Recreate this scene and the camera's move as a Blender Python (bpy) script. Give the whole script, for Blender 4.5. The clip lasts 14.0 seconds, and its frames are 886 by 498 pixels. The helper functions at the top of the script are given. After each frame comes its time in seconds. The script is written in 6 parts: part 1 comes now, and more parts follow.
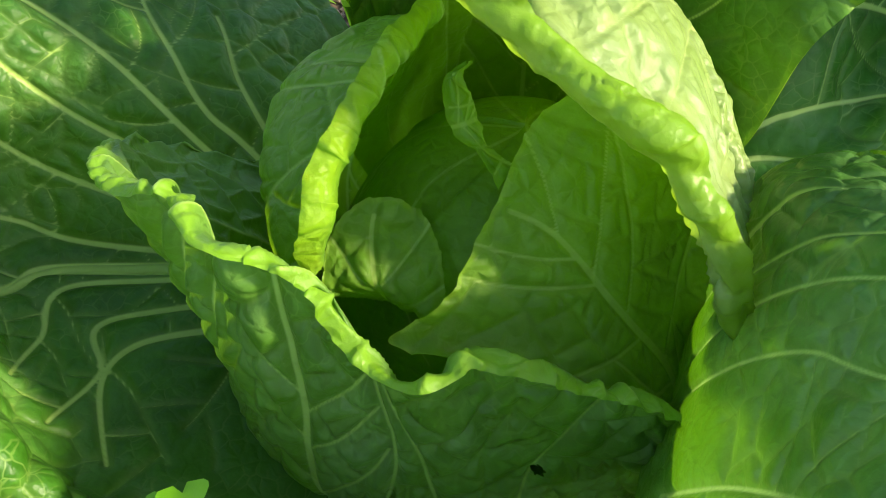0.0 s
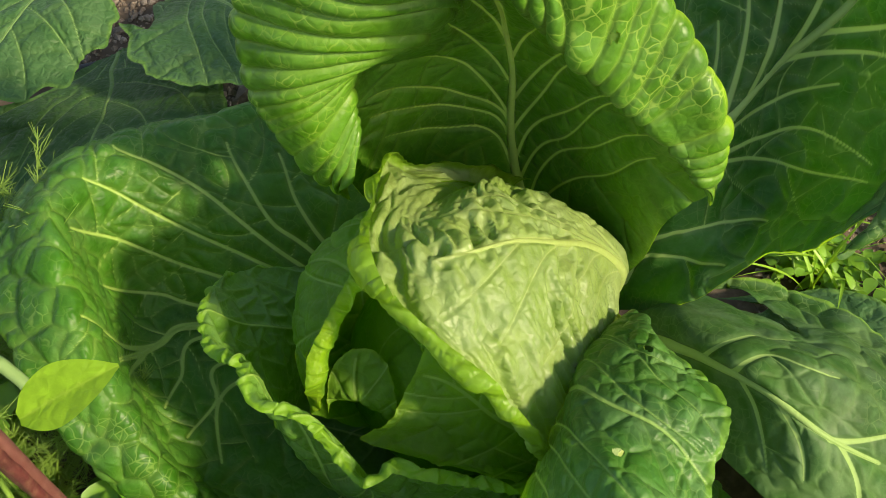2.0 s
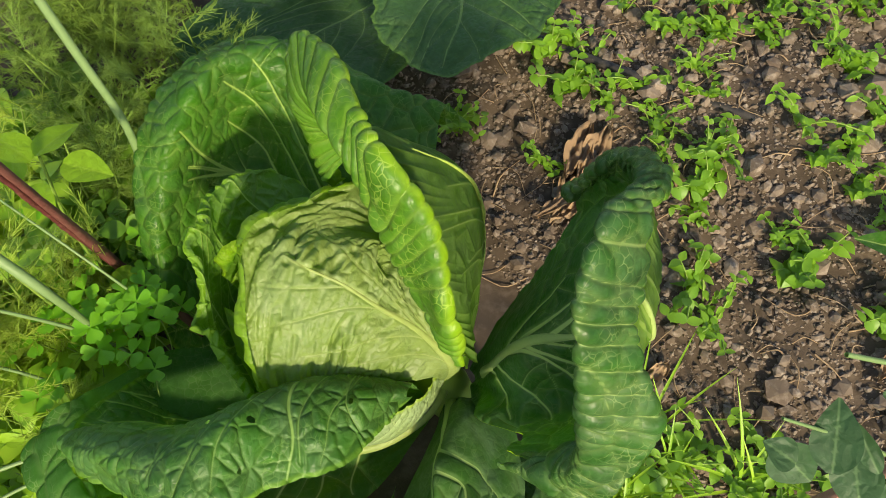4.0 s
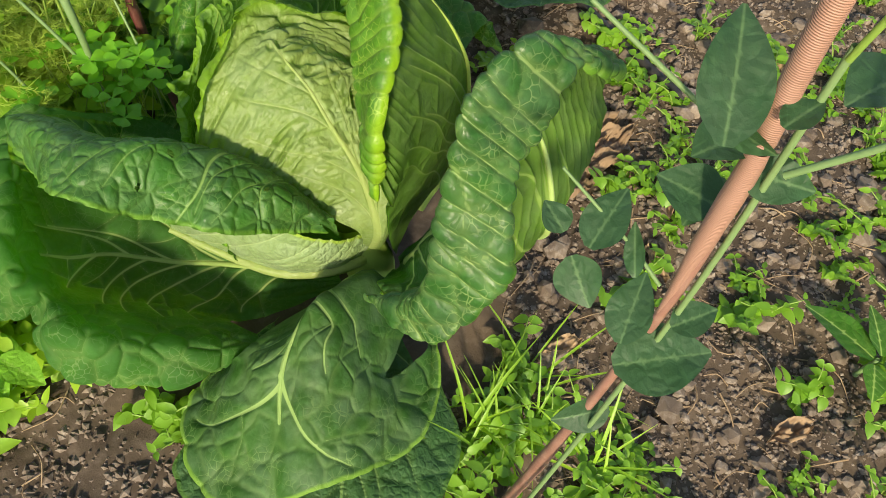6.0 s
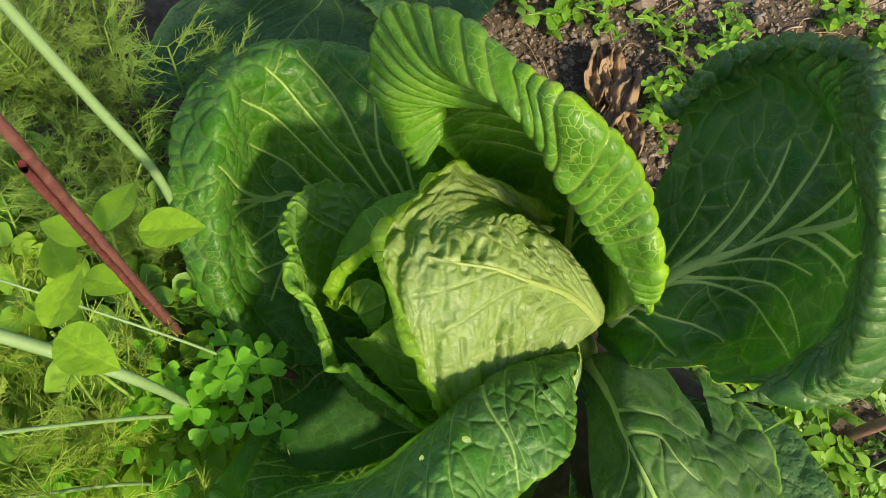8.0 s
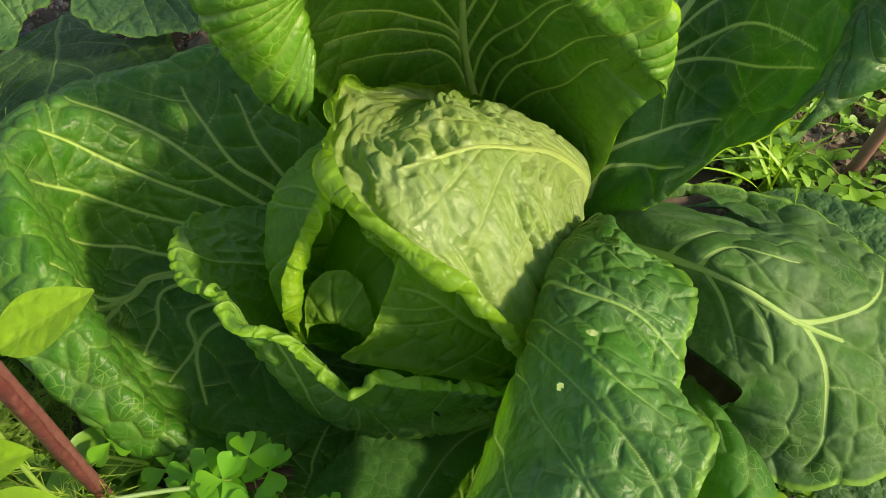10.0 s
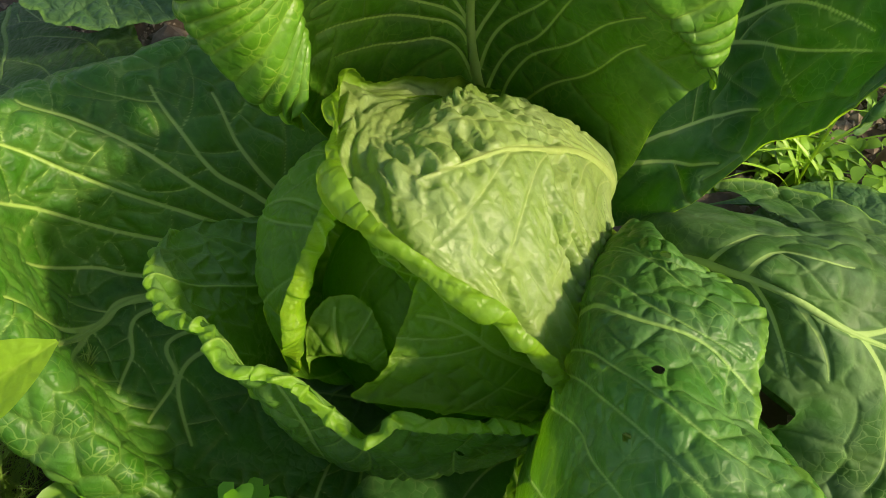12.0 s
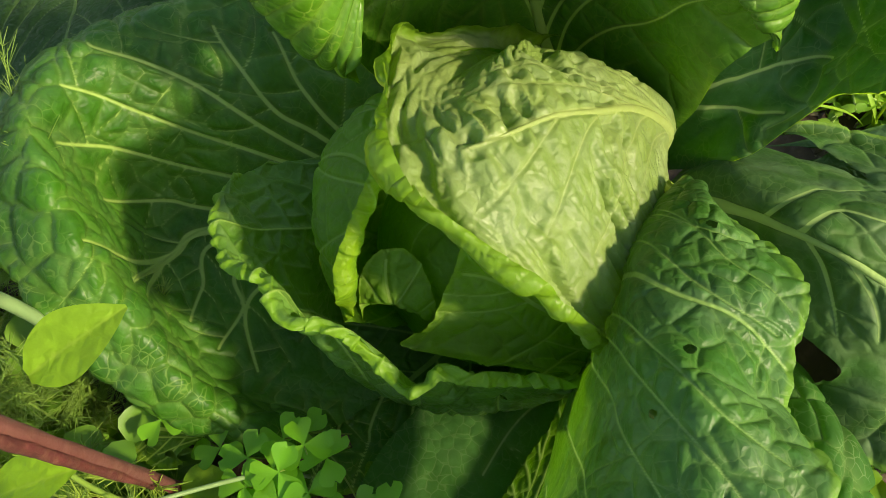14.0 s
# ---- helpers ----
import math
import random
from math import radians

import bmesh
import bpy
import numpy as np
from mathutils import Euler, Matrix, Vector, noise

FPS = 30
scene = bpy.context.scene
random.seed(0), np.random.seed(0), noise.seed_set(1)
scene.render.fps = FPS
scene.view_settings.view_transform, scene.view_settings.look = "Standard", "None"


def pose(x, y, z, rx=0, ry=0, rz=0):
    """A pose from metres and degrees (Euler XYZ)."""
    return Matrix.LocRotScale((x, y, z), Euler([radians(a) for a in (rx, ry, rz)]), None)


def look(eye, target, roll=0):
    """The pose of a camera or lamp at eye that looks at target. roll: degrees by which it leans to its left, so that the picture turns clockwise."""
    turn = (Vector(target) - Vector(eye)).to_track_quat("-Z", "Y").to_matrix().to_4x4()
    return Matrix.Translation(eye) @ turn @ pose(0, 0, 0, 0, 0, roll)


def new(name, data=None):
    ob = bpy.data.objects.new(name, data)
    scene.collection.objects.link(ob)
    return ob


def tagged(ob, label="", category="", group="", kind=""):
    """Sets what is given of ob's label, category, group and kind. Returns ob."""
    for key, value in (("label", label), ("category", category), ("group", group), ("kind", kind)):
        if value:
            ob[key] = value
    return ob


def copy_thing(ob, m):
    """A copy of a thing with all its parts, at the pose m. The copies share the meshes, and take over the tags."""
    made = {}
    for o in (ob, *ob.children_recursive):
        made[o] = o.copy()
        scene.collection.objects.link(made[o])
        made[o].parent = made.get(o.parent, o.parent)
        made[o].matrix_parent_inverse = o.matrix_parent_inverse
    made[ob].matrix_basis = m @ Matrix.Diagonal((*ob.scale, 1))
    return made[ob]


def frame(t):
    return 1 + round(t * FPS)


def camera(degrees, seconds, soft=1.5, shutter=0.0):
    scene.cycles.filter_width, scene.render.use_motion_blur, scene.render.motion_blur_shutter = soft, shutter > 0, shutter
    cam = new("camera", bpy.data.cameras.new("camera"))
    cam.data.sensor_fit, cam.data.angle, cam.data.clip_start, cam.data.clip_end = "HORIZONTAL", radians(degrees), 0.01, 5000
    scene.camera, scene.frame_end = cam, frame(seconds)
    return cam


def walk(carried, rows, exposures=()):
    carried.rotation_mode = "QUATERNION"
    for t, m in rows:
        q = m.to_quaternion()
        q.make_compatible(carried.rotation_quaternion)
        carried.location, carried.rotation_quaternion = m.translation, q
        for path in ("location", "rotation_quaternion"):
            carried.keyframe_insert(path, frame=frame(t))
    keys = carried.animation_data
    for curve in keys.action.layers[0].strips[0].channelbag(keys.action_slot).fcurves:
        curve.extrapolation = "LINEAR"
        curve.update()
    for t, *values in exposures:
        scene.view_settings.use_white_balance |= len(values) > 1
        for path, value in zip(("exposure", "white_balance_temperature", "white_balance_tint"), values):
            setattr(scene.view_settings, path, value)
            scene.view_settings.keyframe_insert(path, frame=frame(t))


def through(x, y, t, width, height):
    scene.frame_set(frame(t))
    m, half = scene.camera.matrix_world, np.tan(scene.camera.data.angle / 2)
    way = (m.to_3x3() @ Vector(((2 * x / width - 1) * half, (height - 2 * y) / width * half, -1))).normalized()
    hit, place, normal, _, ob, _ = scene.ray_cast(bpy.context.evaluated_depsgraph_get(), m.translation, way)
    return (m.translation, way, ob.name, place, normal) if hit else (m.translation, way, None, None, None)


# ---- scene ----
cam = camera(58.0, 14.0, 0.9)
PATH = [
    (0, (-0.0832, -0.2658, 0.3965), (-0.0692, 1.1602, -1.0065), 3.0),
    (0.5, (-0.0897, -0.2750, 0.3893), (-0.0987, 1.1901, -0.9727), 1.9),
    (1, (-0.0715, -0.2860, 0.4186), (-0.2085, 1.1720, -0.9444), -3.8),
    (1.5, (-0.0338, -0.2795, 0.5220), (-0.2088, 1.0025, -1.0030), -6.0),
    (2, (0.0163, -0.2535, 0.6565), (-0.2668, 0.8245, -1.0045), -8.4),
    (2.5, (0.0553, -0.2294, 0.7950), (-0.2577, 0.6516, -0.9731), -5.5),
    (3, (0.0949, -0.1716, 0.8619), (-0.2051, 0.5944, -0.9611), -0.1),
    (3.2, (0.1436, -0.1476, 0.8847), (-0.2843, 0.5045, -0.9574), -4.6),
    (5.3, (0.4647, -0.0020, 0.8515), (-0.6273, 0.3670, -0.7825), 7.8),
    (5.5, (0.4791, -0.0065, 0.8339), (-0.5619, 0.3425, -0.8380), 8.4),
    (6, (0.4973, -0.0234, 0.8177), (-0.4987, 0.3656, -0.8723), 13.5),
    (6.5, (0.4680, -0.0488, 0.8567), (-0.5850, 0.2933, -0.8083), 7.7),
    (7, (0.3627, -0.1196, 0.8801), (-0.5973, 0.2154, -0.8419), -0.1),
    (7.3, (0.2457, -0.1716, 0.8606), (-0.5293, 0.4264, -0.8834), 3.1),
    (7.5, (0.1943, -0.1937, 0.8684), (-0.5196, 0.4243, -0.8956), -2.9),
    (7.7, (0.1697, -0.2054, 0.8606), (-0.4934, 0.4226, -0.9194), -4.5),
    (9.8, (0.0247, -0.2691, 0.6506), (-0.2553, 0.7169, -1.0663), -12.6),
    (10, (0.0189, -0.2886, 0.6422), (-0.1841, 0.7374, -1.0628), -10.2),
    (10.5, (0.0007, -0.3211, 0.6142), (-0.1043, 0.7579, -1.0668), -10.1),
    (11, (-0.0059, -0.3114, 0.5831), (-0.0979, 0.7546, -1.1059), -9.8),
    (11.5, (-0.0104, -0.2646, 0.5831), (-0.1094, 0.8244, -1.0919), -10.2),
    (12, (-0.0175, -0.2399, 0.5961), (-0.1396, 0.7621, -1.1309), -8.2),
    (12.5, (-0.0182, -0.2288, 0.6019), (-0.3362, 0.6272, -1.1781), -18.9),
    (13, (-0.0104, -0.2197, 0.6078), (-0.2864, 0.5653, -1.2112), -17.2),
    (13.5, (-0.0117, -0.2119, 0.5876), (-0.3127, 0.5601, -1.2324), -18.6),
    (14, (0.0000, -0.2093, 0.6227), (-0.3150, 0.5347, -1.2073), -21.1),
]
walk(cam, [(t, look(eye, target, roll)) for t, eye, target, roll in PATH],
     exposures=[(0, 1.62, 7200, 10), (1.0, 1.72, 7200, 10), (1.5, 1.3, 7700, 10), (2.0, 0.95, 7700, 10), (2.5, 0.82, 7700, 10), (3.0, 0.72, 7700, 10), (5.5, 0.70, 7200, 10), (7.0, 0.82, 7200, 10), (7.5, 0.82, 7200, 10), (10.0, 0.88, 7700, 10), (14, 0.86, 7700, 10)])

# ---- light ----
world = bpy.data.worlds.new("sky")
scene.world = world
world.use_nodes = True
SUN_ELEV, SUN_AZ = 31.0, -18.0          # degrees; azimuth from +x towards +y
wn = world.node_tree
sky = wn.nodes.new("ShaderNodeTexSky")
sky.sky_type, sky.sun_disc = "NISHITA", False
sky.sun_elevation, sky.sun_rotation = radians(SUN_ELEV), radians(90 - SUN_AZ)
wn.links.new(sky.outputs[0], wn.nodes["Background"].inputs[0])
wn.nodes["Background"].inputs[1].default_value = 0.140
sun_data = bpy.data.lights.new("sun", "SUN")
sun_data.energy, sun_data.angle, sun_data.color = 3.25, radians(4.5), (1.0, 0.90, 0.70)
sun = new("sun", sun_data)
sd = Vector((math.cos(radians(SUN_ELEV)) * math.cos(radians(SUN_AZ)), math.cos(radians(SUN_ELEV)) * math.sin(radians(SUN_AZ)), math.sin(radians(SUN_ELEV))))
sun.matrix_world = look(sd * 20, (0, 0, 0))


# ---- materials ----
class Mat:
    """A small helper to build node materials."""

    def __init__(self, name):
        self.m = bpy.data.materials.new(name)
        self.m.use_nodes = True
        self.t = self.m.node_tree
        self.b = self.t.nodes["Principled BSDF"]
        self.out = self.t.nodes["Material Output"]

    def node(self, kind, **kw):
        n = self.t.nodes.new(kind)
        for k, v in kw.items():
            if k in n.inputs:
                self.put(v, n.inputs[k])
            elif k == "attribute_name":
                n.attribute_name = v
            elif k == "operation":
                n.operation = v
            elif k == "use_clamp":
                n.use_clamp = v
            elif k == "interpolation_type":
                n.interpolation_type = v
            elif k == "data_type":
                n.data_type = v
            elif k == "wave_type":
                n.wave_type = v
            elif k == "bands_direction":
                n.bands_direction = v
            elif k == "feature":
                n.feature = v
        return n

    def put(self, v, socket):
        if isinstance(v, bpy.types.NodeSocket):
            self.t.links.new(v, socket)
        elif isinstance(v, tuple) and len(v) == 3 and socket.type == "RGBA":
            socket.default_value = (*v, 1)
        else:
            socket.default_value = v

    def attr(self, name):
        return self.node("ShaderNodeAttribute", attribute_name=name).outputs["Fac"]

    def math(self, op, a, b=0.0, clamp=False):
        n = self.node("ShaderNodeMath", operation=op, use_clamp=clamp)
        self.put(a, n.inputs[0]), self.put(b, n.inputs[1])
        return n.outputs[0]

    def ramp(self, v, lo, hi, a=0.0, b=1.0):
        n = self.node("ShaderNodeMapRange", interpolation_type="SMOOTHSTEP")
        for k, x in enumerate((v, lo, hi, a, b)):
            self.put(x, n.inputs[k])
        return n.outputs[0]

    def mix(self, f, a, b):
        n = self.node("ShaderNodeMix", data_type="RGBA")
        self.put(f, n.inputs[0]), self.put(a, n.inputs[6]), self.put(b, n.inputs[7])
        return n.outputs[2]

    def noise(self, scale, detail=3.0, vec=None, rough=0.55):
        n = self.node("ShaderNodeTexNoise")
        n.inputs["Scale"].default_value, n.inputs["Detail"].default_value, n.inputs["Roughness"].default_value = scale, detail, rough
        self.t.links.new(vec or self.coord(), n.inputs["Vector"])
        return n.outputs["Fac"]

    def coord(self):
        return self.node("ShaderNodeTexCoord").outputs["Object"]

    def bump(self, h, strength, dist=0.001):
        n = self.node("ShaderNodeBump")
        n.inputs["Strength"].default_value, n.inputs["Distance"].default_value = strength, dist
        self.t.links.new(h, n.inputs["Height"])
        return n.outputs["Normal"]


def leaf_material(name, base, deep, vein, edge, glow, rough=0.38, through=0.32, net=0.35, band=0.004, wax=0.0, vein_amount=1.0, fine_bump=0.5, gloss=0.25, line=0.0007):
    """Living leaf: blade colour varying at two scales, pale veins, fine network, light margin, light shining through."""
    k = Mat(name)
    broad, fine = k.noise(14, 3), k.noise(160, 4)
    col = k.mix(k.ramp(broad, 0.35, 0.65), base, deep)
    col = k.mix(k.math("MULTIPLY", k.ramp(fine, 0.42, 0.72), 0.45), col, tuple(c * 1.45 for c in base))
    grain = k.ramp(k.noise(900, 2), 0.4, 0.7)
    col = k.mix(k.math("MULTIPLY", grain, 0.14), col, tuple(c * 0.55 for c in deep))
    if wax:
        bloom = k.math("MULTIPLY", k.ramp(k.noise(40, 5), 0.35, 0.7), wax)
        col = k.mix(bloom, col, (0.33, 0.42, 0.30))
    bend = k.node("ShaderNodeTexNoise")
    k.put(k.coord(), bend.inputs["Vector"])
    bend.inputs["Scale"].default_value = 90.0
    shift = k.node("ShaderNodeVectorMath", operation="SCALE")
    k.put(bend.outputs["Color"], shift.inputs[0])
    shift.inputs["Scale"].default_value = 0.006
    moved = k.node("ShaderNodeVectorMath", operation="ADD")
    k.put(k.coord(), moved.inputs[0]), k.put(shift.outputs[0], moved.inputs[1])
    mesh_net = k.node("ShaderNodeTexVoronoi", feature="DISTANCE_TO_EDGE")
    k.put(moved.outputs[0], mesh_net.inputs["Vector"])
    mesh_net.inputs["Scale"].default_value = 125.0
    d = mesh_net.outputs["Distance"]
    n_line = k.math("MULTIPLY", k.math("MULTIPLY", k.ramp(d, 0.07, 0.01), k.ramp(k.noise(35, 2), 0.35, 0.65)), k.ramp(k.attr("ed"), 0.02, 0.10, net, net * 0.35))
    v_line = k.math("MULTIPLY", k.ramp(k.attr("vd"), line, -0.0003), vein_amount)
    v_soft = k.math("MULTIPLY", k.ramp(k.attr("vd"), 0.0045, 0.0), 0.13 * vein_amount)
    blot = k.ramp(k.noise(240, 3), 0.62, 0.72)
    rim_col = k.mix(k.math("MULTIPLY", blot, 0.5), edge, tuple(c * m for c, m in zip(edge, (1.35, 1.1, 0.8))))
    col = k.mix(k.ramp(k.attr("ed"), band * 1.5, band * 0.6), col, rim_col)
    lines = k.math("MAXIMUM", k.math("MAXIMUM", n_line, v_soft), v_line, True)
    col = k.mix(lines, col, vein)
    specks = k.ramp(k.noise(420, 2), 0.735, 0.80)
    col = k.mix(k.math("MULTIPLY", specks, 0.35), col, (0.30, 0.33, 0.16))
    k.put(col, k.b.inputs["Base Color"])
    k.put(k.ramp(k.noise(60, 4), 0.3, 0.7, rough - 0.07, rough + 0.12), k.b.inputs["Roughness"])
    k.b.inputs["Specular IOR Level"].default_value = gloss
    fields = k.ramp(d, 0.0, 0.30)
    k.put(k.bump(k.math("ADD", k.math("MULTIPLY", k.noise(700, 4), 0.6), k.math("MULTIPLY", fields, 1.0)), fine_bump, 0.0016), k.b.inputs["Normal"])
    tr = k.node("ShaderNodeBsdfTranslucent")
    k.put(k.mix(k.math("MULTIPLY", lines, 0.85), k.mix(k.ramp(broad, 0.3, 0.7), glow, tuple(c * 0.75 for c in glow)), tuple(min(0.8, c * 1.5) for c in vein)), tr.inputs["Color"])
    ms = k.node("ShaderNodeMixShader")
    ms.inputs[0].default_value = through
    k.t.links.new(k.b.outputs[0], ms.inputs[1]), k.t.links.new(tr.outputs[0], ms.inputs[2])
    k.t.links.new(ms.outputs[0], k.out.inputs[0])
    return k.m


DARK = leaf_material("outer_leaf", (0.044, 0.170, 0.012), (0.027, 0.112, 0.009), (0.34, 0.51, 0.12), (0.15, 0.32, 0.018), (0.14, 0.38, 0.006), through=0.26, wax=0.06, fine_bump=0.26, gloss=0.24, line=0.0012)
COOL = leaf_material("outer_leaf_cool", (0.037, 0.142, 0.023), (0.025, 0.100, 0.017), (0.44, 0.60, 0.20), (0.12, 0.28, 0.030), (0.12, 0.36, 0.006), through=0.28, wax=0.10, fine_bump=0.20, gloss=0.26, line=0.0012)
LOBED = leaf_material("lobed_leaf", (0.058, 0.185, 0.036), (0.038, 0.130, 0.026), (0.42, 0.58, 0.18), (0.17, 0.32, 0.05), (0.20, 0.55, 0.006), through=0.42, wax=0.04, fine_bump=0.18, gloss=0.08, rough=0.58, line=0.0012)
ARCHED = leaf_material("arched_leaf", (0.046, 0.166, 0.022), (0.026, 0.105, 0.016), (0.25, 0.42, 0.11), (0.12, 0.28, 0.030), (0.12, 0.36, 0.006), through=0.26, wax=0.10, fine_bump=0.28, gloss=0.28, line=0.0010)
LIGHT = leaf_material("upright_leaf", (0.072, 0.205, 0.011), (0.042, 0.140, 0.009), (0.44, 0.60, 0.12), (0.20, 0.38, 0.018), (0.20, 0.48, 0.008), through=0.12, wax=0.05, fine_bump=0.2, vein_amount=1.0)
FRESH = leaf_material("cup_leaf", (0.080, 0.205, 0.022), (0.058, 0.160, 0.018), (0.31, 0.48, 0.11), (0.155, 0.335, 0.020), (0.24, 0.58, 0.008), through=0.30, band=0.011, net=0.26, vein_amount=0.9, wax=0.12, fine_bump=0.35)
CRUMPLED = leaf_material("crumpled_leaf", (0.038, 0.120, 0.019), (0.026, 0.086, 0.013), (0.28, 0.43, 0.13), (0.15, 0.30, 0.04), (0.12, 0.30, 0.008), through=0.2, wax=0.14, rough=0.54, gloss=0.16, fine_bump=0.15)
HOOD = leaf_material("hood_leaf", (0.300, 0.415, 0.118), (0.215, 0.340, 0.075), (0.48, 0.59, 0.20), (0.17, 0.34, 0.020), (0.36, 0.60, 0.02), rough=0.40, net=0.05, wax=0.24, through=0.42, band=0.010, vein_amount=0.6, fine_bump=0.30, gloss=0.42)
INNER = leaf_material("inner_leaf", (0.120, 0.265, 0.020), (0.088, 0.215, 0.015), (0.30, 0.48, 0.10), (0.25, 0.44, 0.022), (0.30, 0.64, 0.010), net=0.18, through=0.5, band=0.012, vein_amount=0.8, line=0.0009, wax=0.06, fine_bump=0.45)
PLAIN = leaf_material("heart_leaf", (0.160, 0.325, 0.026), (0.115, 0.260, 0.020), (0.34, 0.51, 0.11), (0.19, 0.36, 0.030), (0.34, 0.68, 0.012), net=0.15, through=0.5, band=0.002, vein_amount=0.85, wax=0.06, fine_bump=0.45)
PALE = leaf_material("pale_underside", (0.26, 0.37, 0.15), (0.20, 0.31, 0.11), (0.38, 0.50, 0.22), (0.30, 0.46, 0.06), (0.30, 0.48, 0.05), rough=0.45, net=0.10, through=0.25, wax=0.25)
UNDER = leaf_material("leaf_underside", (0.155, 0.285, 0.050), (0.105, 0.215, 0.040), (0.34, 0.46, 0.13), (0.20, 0.33, 0.05), (0.36, 0.66, 0.03), rough=0.5, net=0.18, through=0.62, wax=0.15, fine_bump=0.3)
BLUE = leaf_material("blue_leaf", (0.048, 0.132, 0.036), (0.034, 0.100, 0.028), (0.19, 0.33, 0.10), (0.09, 0.20, 0.040), (0.10, 0.28, 0.02), rough=0.5, net=0.12, through=0.25, wax=0.06, vein_amount=1.0)



def plain_leaf(name, base, deep, glow, rough=0.45, through=0.35, scale=60):
    k = Mat(name)
    rnd = k.node("ShaderNodeObjectInfo").outputs["Random"]
    isl = k.node("ShaderNodeNewGeometry").outputs["Random Per Island"]
    f = k.math("ADD", k.math("MULTIPLY", k.noise(scale, 3), 0.5), k.math("MULTIPLY", k.math("ADD", rnd, isl), 0.25))
    k.put(k.mix(k.ramp(f, 0.25, 0.75), base, deep), k.b.inputs["Base Color"])
    k.b.inputs["Roughness"].default_value = rough
    k.put(k.bump(k.noise(700, 3), 0.3, 0.0006), k.b.inputs["Normal"])
    tr = k.node("ShaderNodeBsdfTranslucent")
    k.put(glow, tr.inputs["Color"])
    ms = k.node("ShaderNodeMixShader")
    ms.inputs[0].default_value = through
    k.t.links.new(k.b.outputs[0], ms.inputs[1]), k.t.links.new(tr.outputs[0], ms.inputs[2])
    k.t.links.new(ms.outputs[0], k.out.inputs[0])
    return k.m


CLOVER = plain_leaf("clover_leaf", (0.20, 0.50, 0.028), (0.13, 0.40, 0.022), (0.28, 0.66, 0.02), 0.45, 0.4)
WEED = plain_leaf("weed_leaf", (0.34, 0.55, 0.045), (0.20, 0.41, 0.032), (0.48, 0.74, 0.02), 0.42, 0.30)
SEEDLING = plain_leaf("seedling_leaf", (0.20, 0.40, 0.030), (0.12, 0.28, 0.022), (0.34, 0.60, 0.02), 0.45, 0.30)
# weed leaf again, with shade put into its colour
SHADY = plain_leaf("shaded_weed_leaf", (0.19, 0.38, 0.032), (0.11, 0.27, 0.024), (0.26, 0.52, 0.02), 0.45, 0.30)
# dill threads darkened by colour, standing in for shade
SHADY_FROND = plain_leaf("shaded_frond", (0.26, 0.42, 0.065), (0.18, 0.32, 0.050), (0.28, 0.48, 0.04), 0.5, 0.25)
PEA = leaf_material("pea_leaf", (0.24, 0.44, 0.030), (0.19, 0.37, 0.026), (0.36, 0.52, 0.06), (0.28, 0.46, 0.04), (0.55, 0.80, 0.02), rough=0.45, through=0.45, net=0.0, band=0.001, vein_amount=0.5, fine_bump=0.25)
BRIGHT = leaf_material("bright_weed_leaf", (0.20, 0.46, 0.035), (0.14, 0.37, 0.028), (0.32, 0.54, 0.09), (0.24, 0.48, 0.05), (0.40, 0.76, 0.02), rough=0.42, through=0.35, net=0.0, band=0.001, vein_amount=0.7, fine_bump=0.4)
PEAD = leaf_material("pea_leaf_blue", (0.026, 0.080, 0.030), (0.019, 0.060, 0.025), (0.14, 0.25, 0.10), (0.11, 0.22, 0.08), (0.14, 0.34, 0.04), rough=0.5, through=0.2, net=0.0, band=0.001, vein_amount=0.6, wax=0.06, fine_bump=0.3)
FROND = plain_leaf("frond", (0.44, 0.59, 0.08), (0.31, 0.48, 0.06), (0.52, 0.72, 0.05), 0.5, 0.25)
STALK = plain_leaf("stalk", (0.21, 0.33, 0.13), (0.16, 0.27, 0.10), (0.25, 0.38, 0.12), 0.5, 0.12)
TWIG = plain_leaf("pale_stem", (0.28, 0.42, 0.08), (0.20, 0.34, 0.055), (0.4, 0.55, 0.06), 0.5, 0.15)
PETAL = plain_leaf("wilted_petal", (0.20, 0.075, 0.070), (0.13, 0.050, 0.045), (0.25, 0.09, 0.07), 0.6, 0.25, 30)
DRY = plain_leaf("dry_leaf", (0.46, 0.32, 0.19), (0.28, 0.185, 0.105), (0.3, 0.18, 0.08), 0.8, 0.15, 25)


def rough_material(name, cols, scales, rough=0.9, bump=0.5, dist=0.002):
    k = Mat(name)
    rnd = k.node("ShaderNodeNewGeometry").outputs["Random Per Island"]
    col = k.mix(k.ramp(k.noise(scales[0], 4), 0.35, 0.65), cols[0], cols[1])
    col = k.mix(k.math("MULTIPLY", k.ramp(k.noise(scales[1], 5), 0.45, 0.7), 0.7), col, cols[2])
    col = k.mix(k.math("MULTIPLY", rnd, 0.75), col, cols[1])
    k.put(col, k.b.inputs["Base Color"])
    k.b.inputs["Roughness"].default_value = rough
    k.put(k.bump(k.noise(scales[2], 6, rough=0.7), bump, dist), k.b.inputs["Normal"])
    return k.m


